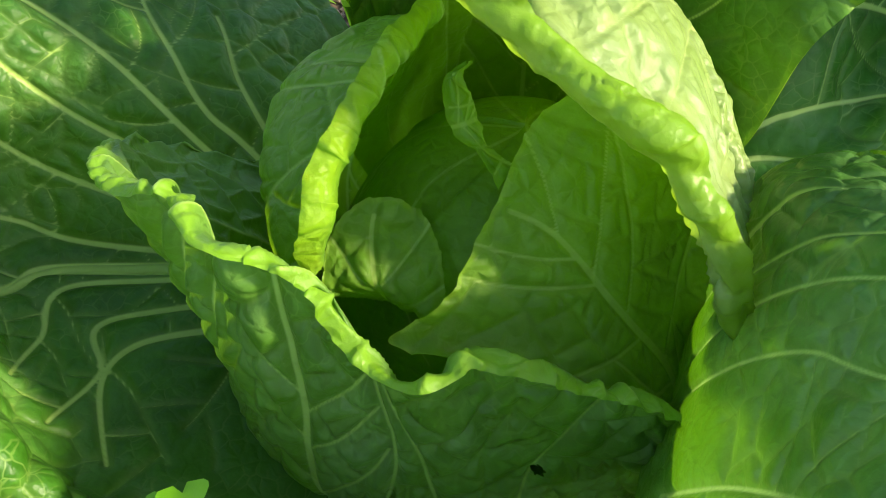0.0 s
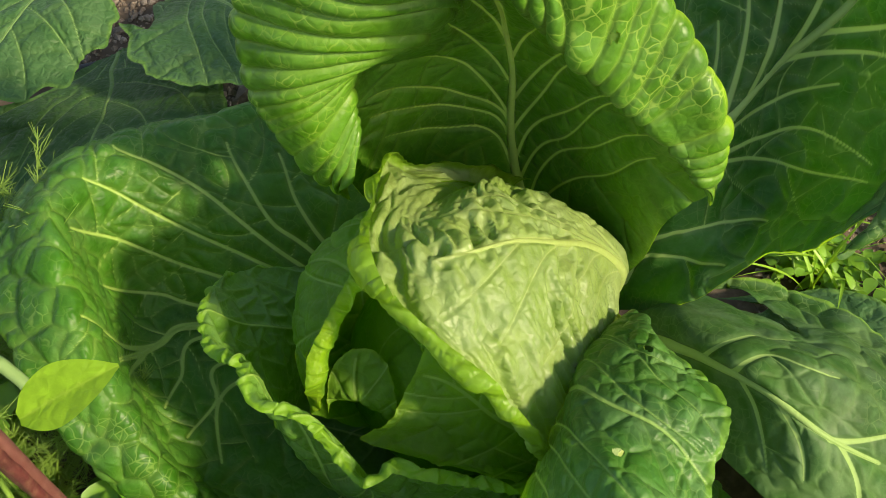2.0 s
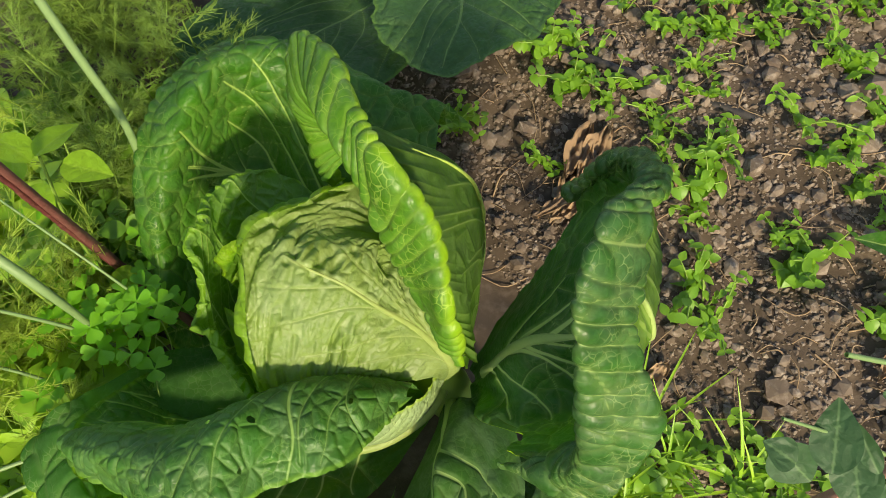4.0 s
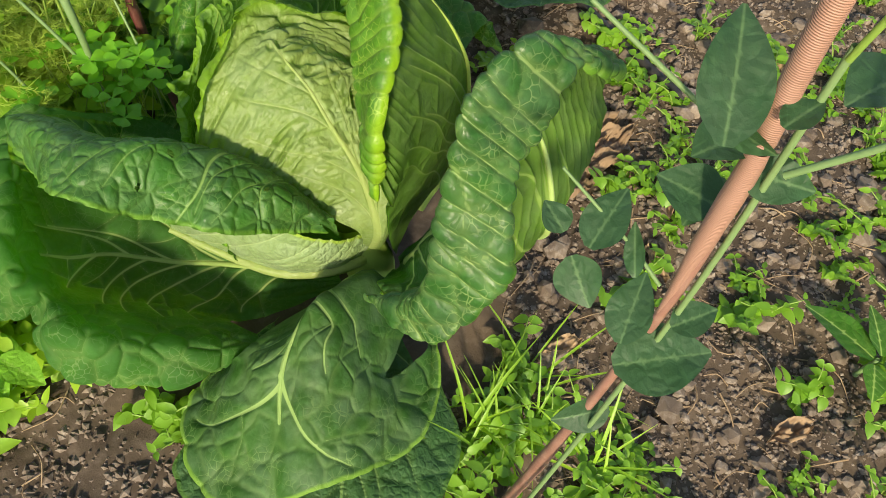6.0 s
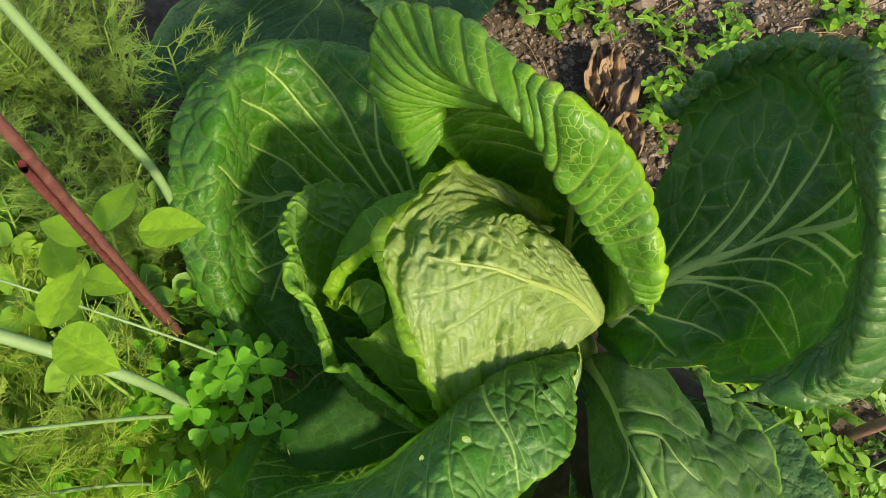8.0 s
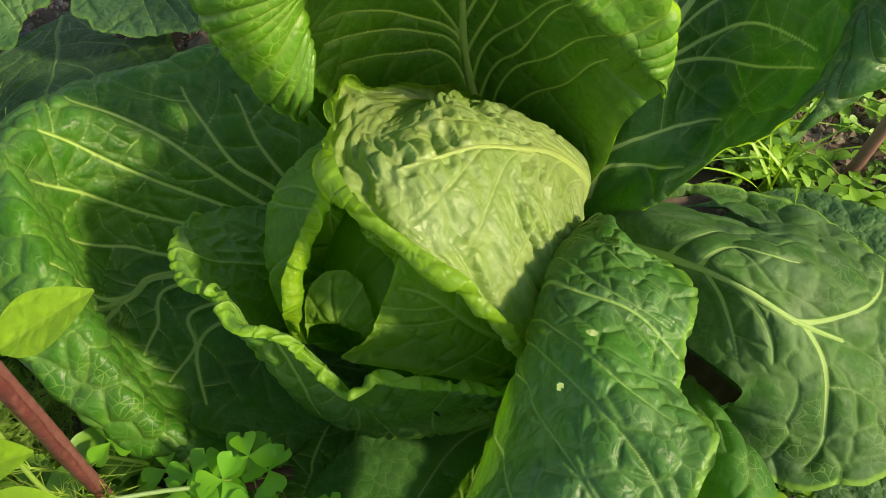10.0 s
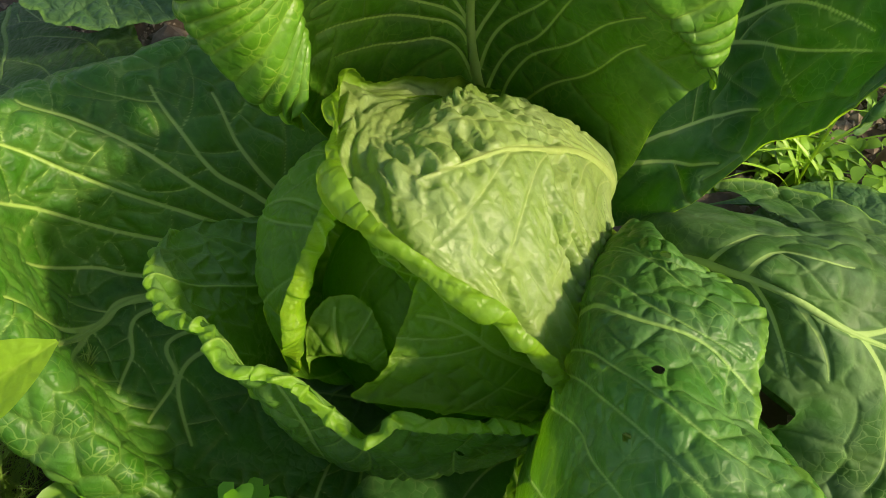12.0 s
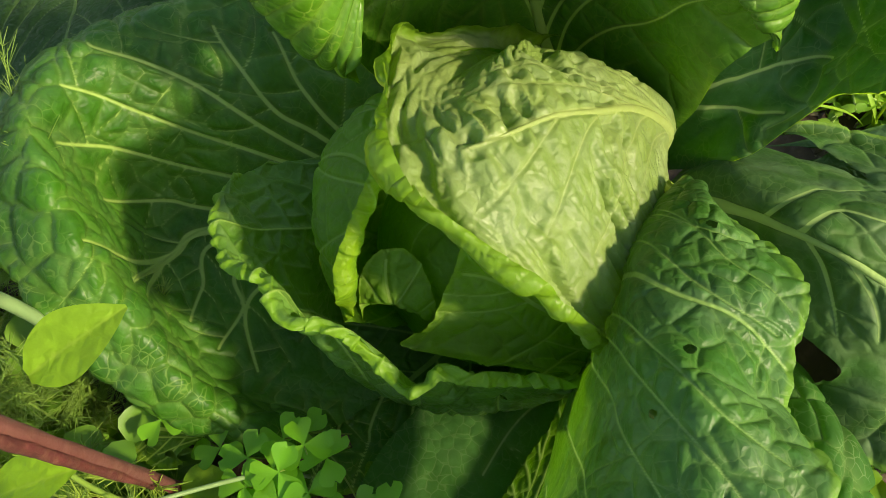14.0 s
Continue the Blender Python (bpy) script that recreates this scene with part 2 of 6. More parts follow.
SOIL = rough_material("soil", ((0.118, 0.085, 0.056), (0.066, 0.046, 0.029), (0.195, 0.152, 0.112)), (9, 70, 420))
STONE = rough_material("pebble", ((0.26, 0.207, 0.158), (0.115, 0.084, 0.060), (0.41, 0.355, 0.295)), (25, 150, 700), bump=0.4)
STRAW = rough_material("dry_straw", ((0.40, 0.29, 0.17), (0.24, 0.16, 0.09), (0.50, 0.40, 0.26)), (20, 140, 500), 0.8, 0.3)
HOSE = rough_material("black_hose", ((0.035, 0.033, 0.032), (0.025, 0.024, 0.024), (0.10, 0.085, 0.07)), (20, 90, 600), 0.55, 0.2)
REDSTEM = rough_material("red_stem", ((0.20, 0.075, 0.062), (0.13, 0.040, 0.036), (0.27, 0.13, 0.10)), (22, 120, 380), 0.6, 0.6)
REDSHEATH = rough_material("red_sheath", ((0.15, 0.028, 0.030), (0.09, 0.018, 0.018), (0.22, 0.09, 0.06)), (30, 160, 420), 0.6, 0.7)


def pole_material():
    k = Mat("ribbed_stake")
    w = k.node("ShaderNodeTexWave", wave_type="BANDS", bands_direction="Z")
    k.put(k.coord(), w.inputs["Vector"])
    w.inputs["Scale"].default_value, w.inputs["Distortion"].default_value = 320.0, 0.3
    dirt = k.ramp(k.noise(40, 4), 0.5, 0.75)
    k.put(k.mix(k.math("MULTIPLY", dirt, 0.4), (0.37, 0.205, 0.145), (0.25, 0.13, 0.09)), k.b.inputs["Base Color"])
    k.b.inputs["Roughness"].default_value = 0.55
    k.put(k.bump(w.outputs["Fac"], 0.5, 0.0006), k.b.inputs["Normal"])
    return k.m


STAKE = pole_material()
STAKEROD = rough_material("stake_rod", ((0.36, 0.19, 0.14), (0.24, 0.12, 0.09), (0.42, 0.27, 0.20)), (30, 120, 500), 0.6, 0.3)


# ---- mesh tools ----
def spline(pts, n, spokes=False):
    """n points along a smooth curve through pts, evenly spaced, or, with spokes, evenly shared among the given points."""
    c = np.asarray(pts, float)
    if len(c) == 1:
        return np.repeat(c, n, 0)
    u = np.linspace(0, len(c) - 1, 24 * len(c))
    i = np.minimum(u.astype(int), len(c) - 2)
    f = (u - i)[:, None]
    e = np.vstack([2 * c[0] - c[1], c, 2 * c[-1] - c[-2]])
    a, b, d, g = e[i], e[i + 1], e[i + 2], e[i + 3]
    s = 0.5 * (2 * b + (d - a) * f + (2 * a - 5 * b + 4 * d - g) * f**2 + (3 * b - a - 3 * d + g) * f**3)
    run = u if spokes else np.r_[0, np.cumsum(np.linalg.norm(np.diff(s, axis=0), axis=1))]
    w = np.linspace(0, run[-1], n)
    return np.stack([np.interp(w, run, s[:, k]) for k in range(3)], 1)


def mesh_from(name, verts, faces, material, attrs=None, smooth=True):
    me = bpy.data.meshes.new(name)
    verts, faces = np.asarray(verts, np.float32), np.asarray(faces, np.int32)
    me.vertices.add(len(verts))
    me.vertices.foreach_set("co", verts.ravel())
    k = faces.shape[1]
    me.loops.add(faces.size)
    me.loops.foreach_set("vertex_index", faces.ravel())
    me.polygons.add(len(faces))
    me.polygons.foreach_set("loop_start", np.arange(0, faces.size, k, dtype=np.int32))
    me.update(calc_edges=True)
    me.validate()
    me.polygons.foreach_set("use_smooth", np.full(len(me.polygons), smooth))
    for key, v in (attrs or {}).items():
        me.attributes.new(key, "FLOAT", "POINT").data.foreach_set("value", np.asarray(v, np.float32).ravel())
    me.materials.append(material)
    return me


def grid_faces(nr, nt):
    a = np.arange(nr * nt).reshape(nr, nt)
    return np.stack([a[:-1, :-1], a[:-1, 1:], a[1:, 1:], a[1:, :-1]], -1).reshape(-1, 4)


def part(name, mesh, parent, label=""):
    ob = new(name, mesh)
    ob.parent = parent
    return tagged(ob, label)


def thing(name, label, category, group="", at=(0, 0, 0)):
    ob = new(name)
    ob.empty_display_size = 0.02
    ob.location = at
    return tagged(ob, label, category, group)


def tube(pts, radii, sides=8, n=24, cap=True):
    """Vertices and faces of a tapered round stem along a curve."""
    c = spline(pts, n)
    r = np.interp(np.linspace(0, 1, n), np.linspace(0, 1, len(radii)), radii)
    t = np.gradient(c, axis=0)
    t /= np.linalg.norm(t, axis=1, keepdims=True) + 1e-9
    ref = np.array([0.31, 0.17, 0.93])
    a = np.cross(t, ref)
    a /= np.linalg.norm(a, axis=1, keepdims=True) + 1e-9
    b = np.cross(t, a)
    w = np.linspace(0, 2 * np.pi, sides, endpoint=False)
    v = c[:, None] + r[:, None, None] * (np.cos(w)[None, :, None] * a[:, None] + np.sin(w)[None, :, None] * b[:, None])
    idx = np.arange(n * sides).reshape(n, sides)
    nx = np.roll(idx, -1, 1)
    f = np.stack([idx[:-1], nx[:-1], nx[1:], idx[1:]], -1).reshape(-1, 4)
    return v.reshape(-1, 3), f


def hashed(a, b, s):
    x = np.sin(a * 127.1 + b * 311.7 + s * 74.7) * 43758.5453
    return x - np.floor(x)


def cells(q, seed):
    """Difference of the distances to the two nearest of scattered points in space: thin at the borders of cells, large inside."""
    i = np.floor(q)
    d1, d2 = np.full(q.shape[:-1], 9.0), np.full(q.shape[:-1], 9.0)
    for dx in (-1, 0, 1):
        for dy in (-1, 0, 1):
            for dz in (-1, 0, 1):
                c = i + (dx, dy, dz)
                a, b, e = c[..., 0], c[..., 1], c[..., 2]
                k = a + 57.3 * e
                j = np.stack([hashed(k, b, seed), hashed(b, k, seed + 3.3), hashed(k, b, seed + 7.7)], -1)
                d = np.linalg.norm(c + 0.1 + 0.8 * j - q, axis=-1)
                d2 = np.minimum(d2, np.maximum(d1, d))
                d1 = np.minimum(d1, d)
    return d2 - d1


def smooth_noise(u, v, seed):
    iu, iv = np.floor(u), np.floor(v)
    fu, fv = u - iu, v - iv
    fu, fv = fu * fu * (3 - 2 * fu), fv * fv * (3 - 2 * fv)
    h = lambda a, b: hashed(a, b, seed)
    return (h(iu, iv) * (1 - fu) + h(iu + 1, iv) * fu) * (1 - fv) + (h(iu, iv + 1) * (1 - fu) + h(iu + 1, iv + 1) * fu) * fv - 0.5


def normals_of(p):
    dr, dt = np.gradient(p, axis=0), np.gradient(p, axis=1)
    n = np.cross(dr, dt)
    return n / (np.linalg.norm(n, axis=-1, keepdims=True) + 1e-12), dr, dt


def vein_net(p, nrm, gi, gj, rng, mid, span, plan, rib, style, gap, lateral, edge_veins, basal, wander, drawn):
    """Grows a rib, laterals and their branches over a blade; each ends where it meets another. Gives the distance to the nearest vein and the rib's line."""
    n, m = p.shape[:2]
    vd = np.full((n, m), 0.014)
    ei, ej = np.linalg.norm(gi, axis=-1) + 1e-9, np.linalg.norm(gj, axis=-1) + 1e-9
    step = 0.0014

    def grow(i, j, d, length, bend, pull, clear, target=None, last=0.985, jitter=14.0, steer=0.5):
        path, run, turn = [(i, j)], 0.0, 0.0
        while run < length:
            ii, jj = int(i), int(j)
            if ii >= last * (n - 1) or jj < 1 or jj > m - 2 or ii < 0:
                break
            a, b = Vector(gi[ii, jj]), Vector(gj[ii, jj])
            e, f, g = a.dot(a), a.dot(b), b.dot(b)
            det = e * g - f * f
            if det < 1e-18:
                break
            u, w = d.dot(a), d.dot(b)
            di, dj = (u * g - w * f) / det * step, (w * e - u * f) / det * step
            i, j = i + max(-3.0, min(3.0, di)), j + max(-25.0, min(25.0, dj))
            d = (a * di + b * dj).normalized()
            turn = 0.8 * turn + rng.uniform(-jitter, jitter)
            out = a.normalized()
            d = d + Vector(nrm[ii, jj]).cross(d) * ((bend + turn) * step) + out * (pull * step)
            if target is not None:
                d += b.normalized() * ((target - j) * steer / m)
            d.normalize()
            run += step
            ii, jj = int(max(0, min(n - 1, i))), int(max(0, min(m - 1, j)))
            path.append((i, j))
            if run > clear and vd[ii, jj] < 0.0012:
                break
        return path

    def stamp(path, w0, w1):
        q = np.asarray(path)
        if len(q) < 4:
            return
        q = np.stack([np.interp(np.linspace(0, len(q) - 1, 2 * len(q)), np.arange(len(q)), q[:, k]) for k in (0, 1)], 1)
        for k, (i, j) in enumerate(q):
            i, j = min(max(i, 0), n - 1.001), min(max(j, 0), m - 1.001)
            a, b = int(i), int(j)
            fi, fj = i - a, j - b
            c = (p[a, b] * (1 - fj) + p[a, b + 1] * fj) * (1 - fi) + (p[a + 1, b] * (1 - fj) + p[a + 1, b + 1] * fj) * fi
            hi, hj = int(min(14, 0.011 / ei[a, b] + 1)), int(min(170, 0.011 / ej[a, b] + 1))
            sl = (slice(max(0, a - hi), a + hi + 2), slice(max(0, b - hj), b + hj + 2))
            dd = p[sl] - c
            vd[sl] = np.minimum(vd[sl], np.sqrt((dd * dd).sum(-1)) - (w0 + (w1 - w0) * k / len(q)))

    def heading(path, k):
        (i, j), (i2, j2) = path[max(0, k - 3)], path[min(len(path) - 1, k + 3)]
        a, b = min(int(i), n - 2), min(max(int(j), 0), m - 2)
        return (Vector(gi[a, b]) * (i2 - i) + Vector(gj[a, b]) * (j2 - j)).normalized()

    def turned(d, i, j, degrees):
        return (Matrix.Rotation(radians(degrees), 3, Vector(nrm[min(int(i), n - 1), min(max(int(j), 0), m - 1)])) @ d).normalized()

    first, ribline = [], None
    if drawn:
        for k, way in enumerate(drawn):
            path = spline([(a * (n - 1), b * (m - 1), 0.0) for a, b in way], 60)[:, :2]
            on = p[path[:, 0].astype(int), np.clip(path[:, 1], 0, m - 1).astype(int)]
            count = max(12, int(np.linalg.norm(np.diff(on, axis=0), axis=1).sum() / step))
            path = np.stack([np.interp(np.linspace(0, 59, count), np.arange(60), path[:, c]) for c in (0, 1)], 1)
            wob = np.cumsum(rng.uniform(-1, 1, count)) * 0.012 * wander
            path = [(a, b + w) for (a, b), w in zip(path, wob - np.linspace(0, wob[-1], count))]
            w = rib * (0.85 if k == 0 else 0.26 * span)
            stamp(path, w, w * 0.25)
            if k == 0:
                ribline = path
            first.append((path, w * 0.6))
    elif style == "fan":
        j0 = mid * (m - 1)
        ribline = grow(1.0, j0, Vector(gi[1, int(j0)]).normalized(), 2.0, 0, 30.0, 9.0, target=j0, last=0.94, jitter=6.0)
        stamp(ribline, rib * 0.85, 0.0007)
        rr = np.array([a / (n - 1) for a, _ in ribline])
        for s in (-1, 1):
            for k in range(plan):
                e = (k + 0.5 + rng.uniform(-0.22, 0.22) + 0.15 * s) / plan
                at = int(np.searchsorted(rr, lateral[0] + (lateral[1] - lateral[0]) * e))
                if at >= len(ribline) - 3:
                    continue
                i, j = ribline[at]
                d = heading(ribline, at)
                flip = 1 if turned(d, i, j, 90).dot(Vector(gj[int(i), int(j)])) * s > 0 else -1
                d = turned(d, i, j, flip * (lateral[2] + (lateral[3] - lateral[2]) * e + rng.uniform(-6, 6)))
                path = grow(i, j, d, 0.5, -flip * lateral[4], lateral[5], 0.02, jitter=wander)
                w = rib * (0.30 - 0.14 * e) * span
                stamp(path, w, 0.0005)
                first.append((path, w))
        for s in (-1, 1):
            for k in range(basal):
                j = mid + s * (mid if s < 0 else 1 - mid) * (k + 0.8 + rng.uniform(-0.2, 0.2)) / (basal + 0.4)
                i, j = 0.10 * (n - 1), j * (m - 1)
                path = grow(i, j, Vector(gi[int(i), int(j)]).normalized(), 0.5, rng.uniform(-2, 2), 4.0, 0.03, jitter=wander)
                stamp(path, rib * 0.22 * span, 0.0004)
                first.append((path, rib * 0.22 * span))
    else:
        for k in range(plan):
            j = (k + 0.5 + rng.uniform(-0.2, 0.2)) / plan * (m - 1)
            d = turned(Vector(gi[1, int(j)]).normalized(), 1, j, lateral[2])
            path = grow(1.0, j, d, 0.5, lateral[4], lateral[5], 0.02, jitter=wander)
            stamp(path, rib * 0.30 * span, 0.0004)
            first.append((path, rib * 0.3 * span))
    for gen in (0, 1):
        nxt = []
        for path, w in first:
            k, s = int(rng.uniform(0.4, 0.9) * gap / step) + (8 if gen == 0 else 0), rng.choice((-1, 1))
            while k < len(path) - 4:
                i, j = path[k]
                d = turned(heading(path, k), i, j, s * rng.uniform(58, 84))
                b = grow(i, j, d, 0.06 if gen == 0 else 0.03, -s * rng.uniform(0, 10), 1.0, 0.005, last=0.66 if edge_veins else 0.985, jitter=13.0)
                ww = min(0.0006, w * (0.40 - 0.15 * k / len(path)))
                if len(b) > 5:
                    stamp(b, ww - 0.0002 - 0.0003 * gen, -0.0003 - 0.0002 * gen)
                    nxt.append((b, max(ww, 0.0002)))
                s = -s
                k += int(rng.uniform(0.55, 1.2) * gap * (1.0 if gen == 0 else 0.9) / step)
        first = nxt
    return vd, ribline


def leaf(parent, rings, material, label, inside, mid=0.5, veins=7, nr=150, nt=320, curl=None, wave=0.004, bulge=0.0008,
         pillow=0.0016, rib=0.004, sign=1.0, seed=1, holes=(), style="fan", midrib=True, ragged=0.0015, name="leaf", thin=1.0, veinw=1.0,
         lateral=(0.10, 0.80, 62, 38, 3.0, 5.0), gap=0.015, edge_veins=0.0, crinkle=0.0, pleat=0.0, puff_rim=1.8, lobes=0.0, basal=2, pleats=0.0035, wander=7.0, under=None, spokes=False, drawn=(), blister=None, segs=0.0):
    """A leaf blade lofted from its foot over belly curves to its rim, with sunken veins, puffed fields, a wavy and rolled margin.
    segs: spacing of the puckers along a rolled rim.
    blister: width of the puffed cells near the rim and where they begin.
    drawn: main veins, rib first, each through points given as shares of the way to the rim and along it.
    inside: a point on the side of the upper face. curl: radius and degrees of the margin's roll towards the back.
    lateral: where on the rib the side veins start and end, their first and last angle, their bend and their pull to the rim."""
    rng = np.random.RandomState(seed)
    loft = np.stack([spline(r, nt, spokes) for r in rings])                       # rings x nt x 3
    step = np.linalg.norm(np.diff(loft, axis=0), axis=2).mean(1)
    at = np.r_[0, np.cumsum(step)] / step.sum()
    r = np.linspace(0, 1, nr)
    k = np.clip(np.searchsorted(at, r, "right") - 1, 0, len(at) - 2)
    f = ((r - at[k]) / (at[k + 1] - at[k]))[:, None, None]
    ext = np.concatenate([2 * loft[:1] - loft[1:2], loft, 2 * loft[-1:] - loft[-2:-1]])
    a, b, c, d = ext[k], ext[k + 1], ext[k + 2], ext[k + 3]
    h0 = (at[k + 1] - at[k])
    m1 = (c - a) / np.where(k > 0, at[k + 1] - at[np.maximum(k - 1, 0)], 2 * h0)[:, None, None] * h0[:, None, None]
    m2 = (d - b) / np.where(k + 2 < len(at), at[np.minimum(k + 2, len(at) - 1)] - at[k], 2 * h0)[:, None, None] * h0[:, None, None]
    p = (2 * f**3 - 3 * f**2 + 1) * b + (f**3 - 2 * f**2 + f) * m1 + (-2 * f**3 + 3 * f**2) * c + (f**3 - f**2) * m2
    th = np.linspace(0, 1, nt)
    nrm, dr, dt = normals_of(p)
    side = np.sign(((np.asarray(inside) - p) * nrm).sum(-1).mean())
    nrm = nrm * side
    # margin: uneven outline and roll
    grow = (lobes * (smooth_noise(th * 15, th * 0 + 9.5, seed) + 0.5 * smooth_noise(th * 34, th * 0 + 3.5, seed)) + ragged * (smooth_noise(th * 60, th * 0 + 0.5, seed) + 0.6 * smooth_noise(th * 150, th * 0 + 2.5, seed)))
    out = dr / (np.linalg.norm(dr, axis=-1, keepdims=True) + 1e-12)
    p = p + out * (np.clip((r[:, None] - 0.7) / 0.3, 0, 1) ** 2 * grow[None])[..., None]
    rr, tt = np.meshgrid(r, th, indexing="ij")
    if curl:
        rad, deg = curl
        p = p - out * (0.9 * rad * np.clip((r[:, None] - 0.7) / 0.3, 0, 1) ** 2)[..., None]
        n_c = 14
        ang = np.radians(np.linspace(0, deg, n_c + 1)[1:])[:, None, None]
        kern = np.ones(15) / 15
        sm = lambda x: np.stack([np.convolve(np.pad(x[:, j], 7, "edge"), kern, "valid") for j in range(3)], 1)
        o, n_ = sm(out[-3]), sm(nrm[-3])
        o /= np.linalg.norm(o, axis=1, keepdims=True)
        n_ /= np.linalg.norm(n_, axis=1, keepdims=True)
        taper = np.clip(np.minimum(th, 1 - th) / 0.08, 0.15, 1) * (1 + 0.5 * smooth_noise(th * 14, th * 0 + 7.5, seed))
        rim = np.r_[0, np.cumsum(np.linalg.norm(np.diff(p[-1], axis=0), axis=1))]
        if segs:
            beat = rim / segs + 1.3 * smooth_noise(rim / (2.5 * segs), rim * 0 + 1.5, seed + 80)
            taper = taper * (0.98 + 0.03 * np.sin(2 * np.pi * beat))
        rw = (rad * taper)[None, :, None]
        rolled = p[-1][None] + rw * (np.sin(ang) * o[None] - (1 - np.cos(ang)) * n_[None])
        p = np.concatenate([p, rolled])
        rr = np.concatenate([rr, np.repeat(1 + 0.002 * np.arange(1, n_c + 1)[:, None], nt, 1)])
        tt = np.concatenate([tt, np.repeat(th[None], n_c, 0)])
        nrm, dr, dt = normals_of(p)
        nrm = nrm * side
    n_b = nr
    gi, gj = np.gradient(p, axis=0), np.gradient(p, axis=1)
    big = np.linalg.norm(gj, axis=-1) * (nt - 1)
    far = np.linalg.norm(gi, axis=-1) * (nr - 1)
    vd, ribline = vein_net(p, nrm, gi, gj, rng, mid, veinw, veins, rib, style, gap, lateral, edge_veins, basal, wander, drawn)
    rows = np.linalg.norm(gj[int(n_b * 0.88)], axis=-1)
    along = np.repeat((np.cumsum(rows) * (nt / max(nt - 1, 1)))[None], p.shape[0], 0)
    run = np.linalg.norm(np.diff(p, axis=0), axis=-1)
    ed = np.concatenate([np.cumsum(run[::-1], axis=0)[::-1], np.zeros((1, nt))])
    mean_big, mean_far = big.mean(), far.mean()
    u, v = rr * mean_far, tt * mean_big
    body = np.clip(rr / 0.2, 0, 1)
    if blister:
        q = p / blister[0] + 0.35 * np.stack([smooth_noise(p[..., 0] / 0.02, p[..., 1] / 0.02, seed + 70 + a) for a in range(3)], -1)
        vd = np.minimum(vd, 0.0005 + 0.5 * blister[0] * cells(q + 50, seed + 5) + 0.02 * (1 - np.clip((rr - blister[1]) / 0.12, 0, 1)))
    crumple = cells(p / 0.026 + 80, seed + 11)
    outer = 0.6 + (puff_rim - 0.6) * np.clip((rr - 0.45) / 0.4, 0, 1)
    puff = bulge * np.clip(crumple / 0.6, 0, 1) ** 0.8 * body + pillow * outer * (0.15 + np.sin(np.pi / 2 * np.clip(vd / 0.0085, 0, 1))) * body
    if edge_veins:
        ph = along / edge_veins + 1.5 * smooth_noise(along / (2.2 * edge_veins), rr * 5, seed + 60) + 2.2 * smooth_noise(along / 0.12, rr * 0 + 0.5, seed + 61) + 1.2 * (rr - 0.7)
        crease = np.abs(ph % 1 - 0.5) * edge_veins
        hold = np.clip((rr - 0.66) / 0.12, 0, 1)
        puff = puff + pleats * hold * (0.35 + 1.3 * np.clip(smooth_noise(along / 0.05, rr * 4, seed + 62) + 0.5, 0, 1)) * (1 - np.exp(-crease / 0.0030)) * (0.6 + 0.8 * hashed(np.floor(ph + 0.5), ph * 0, seed))
        vd = np.where(rr > 0.72, np.minimum(vd, crease + 0.0002), vd)
    if crinkle:
        wu, wv = u + 0.006 * smooth_noise(u / 0.02, v / 0.02, seed + 31), v + 0.010 * smooth_noise(u / 0.025, v / 0.025, seed + 32)
        skew = wu + 0.35 * wv
        n1, n2, n3 = smooth_noise(skew / 0.0068, wv / 0.017, seed + 20), smooth_noise(skew / 0.0045 + 40, wv / 0.009, seed + 21), smooth_noise(skew / 0.016 + 9, wv / 0.045, seed + 22)
        much = np.clip(0.85 + 1.7 * smooth_noise(u / 0.030, v / 0.030, seed + 40), 0.25, 1.4)
        calm = np.clip((rr - 0.34) / 0.22, 0, 1) * np.clip(0.15 + vd / 0.006, 0, 1)
        facet = cells(np.stack([skew / 0.0080, wv / 0.019, 0 * wv], -1) + 30, seed + 44)
        pits = np.clip(-n1 - 0.09, 0, 1) ** 0.6
        puff = puff + crinkle * calm * (0.14 * n3 - 1.05 * much * pits + 0.10 * n1 + 0.30 * much * (np.clip(facet / 0.55, 0, 1) ** 0.75 - 0.6) + 0.10 * n2)
    groove = -0.0010 * np.exp(-(np.maximum(vd, 0) / 0.0014) ** 2)
    if segs:
        slant = beat[None] + np.clip(0.012 - ed, -0.03, 0.012) * 40
        vd = np.minimum(vd, 0.0003 + segs * np.abs((slant + 0.5) % 1 - 0.5) + np.clip(ed - 0.012, 0, 1))
    low = 0.004 * smooth_noise(u / 0.05, v / 0.05, seed + 1) + 0.0022 * smooth_noise(u / 0.02, v / 0.02, seed + 2)
    rimw = wave * np.clip((rr - 0.55) / 0.45, 0, 1) ** 2 * (smooth_noise(v / 0.035, v * 0 + 1.5, seed + 8) * 1.3 + 0.8 * smooth_noise(v / 0.013, v * 0 + 4.5, seed + 9))
    if pleat:
        vr = tt * big[n_b - 2].mean()
        vr = vr + 0.006 * smooth_noise(vr / 0.03, ed / 0.02, seed + 52)
        deep = np.clip(0.6 + 1.6 * smooth_noise(vr / 0.03, vr * 0 + 0.5, seed + 53), 0.15, 1.4)
        fold = deep * 1.7 * np.minimum(np.abs(smooth_noise(vr / 0.012 + ed / 0.025, ed / 0.03, seed + 50)), 0.3) + 0.7 * np.abs(smooth_noise(vr / 0.0045 + ed / 0.009, ed / 0.007, seed + 51))
        rimw = rimw - pleat * (0.4 - fold) * np.clip((0.022 - ed) / 0.010, 0, 1)
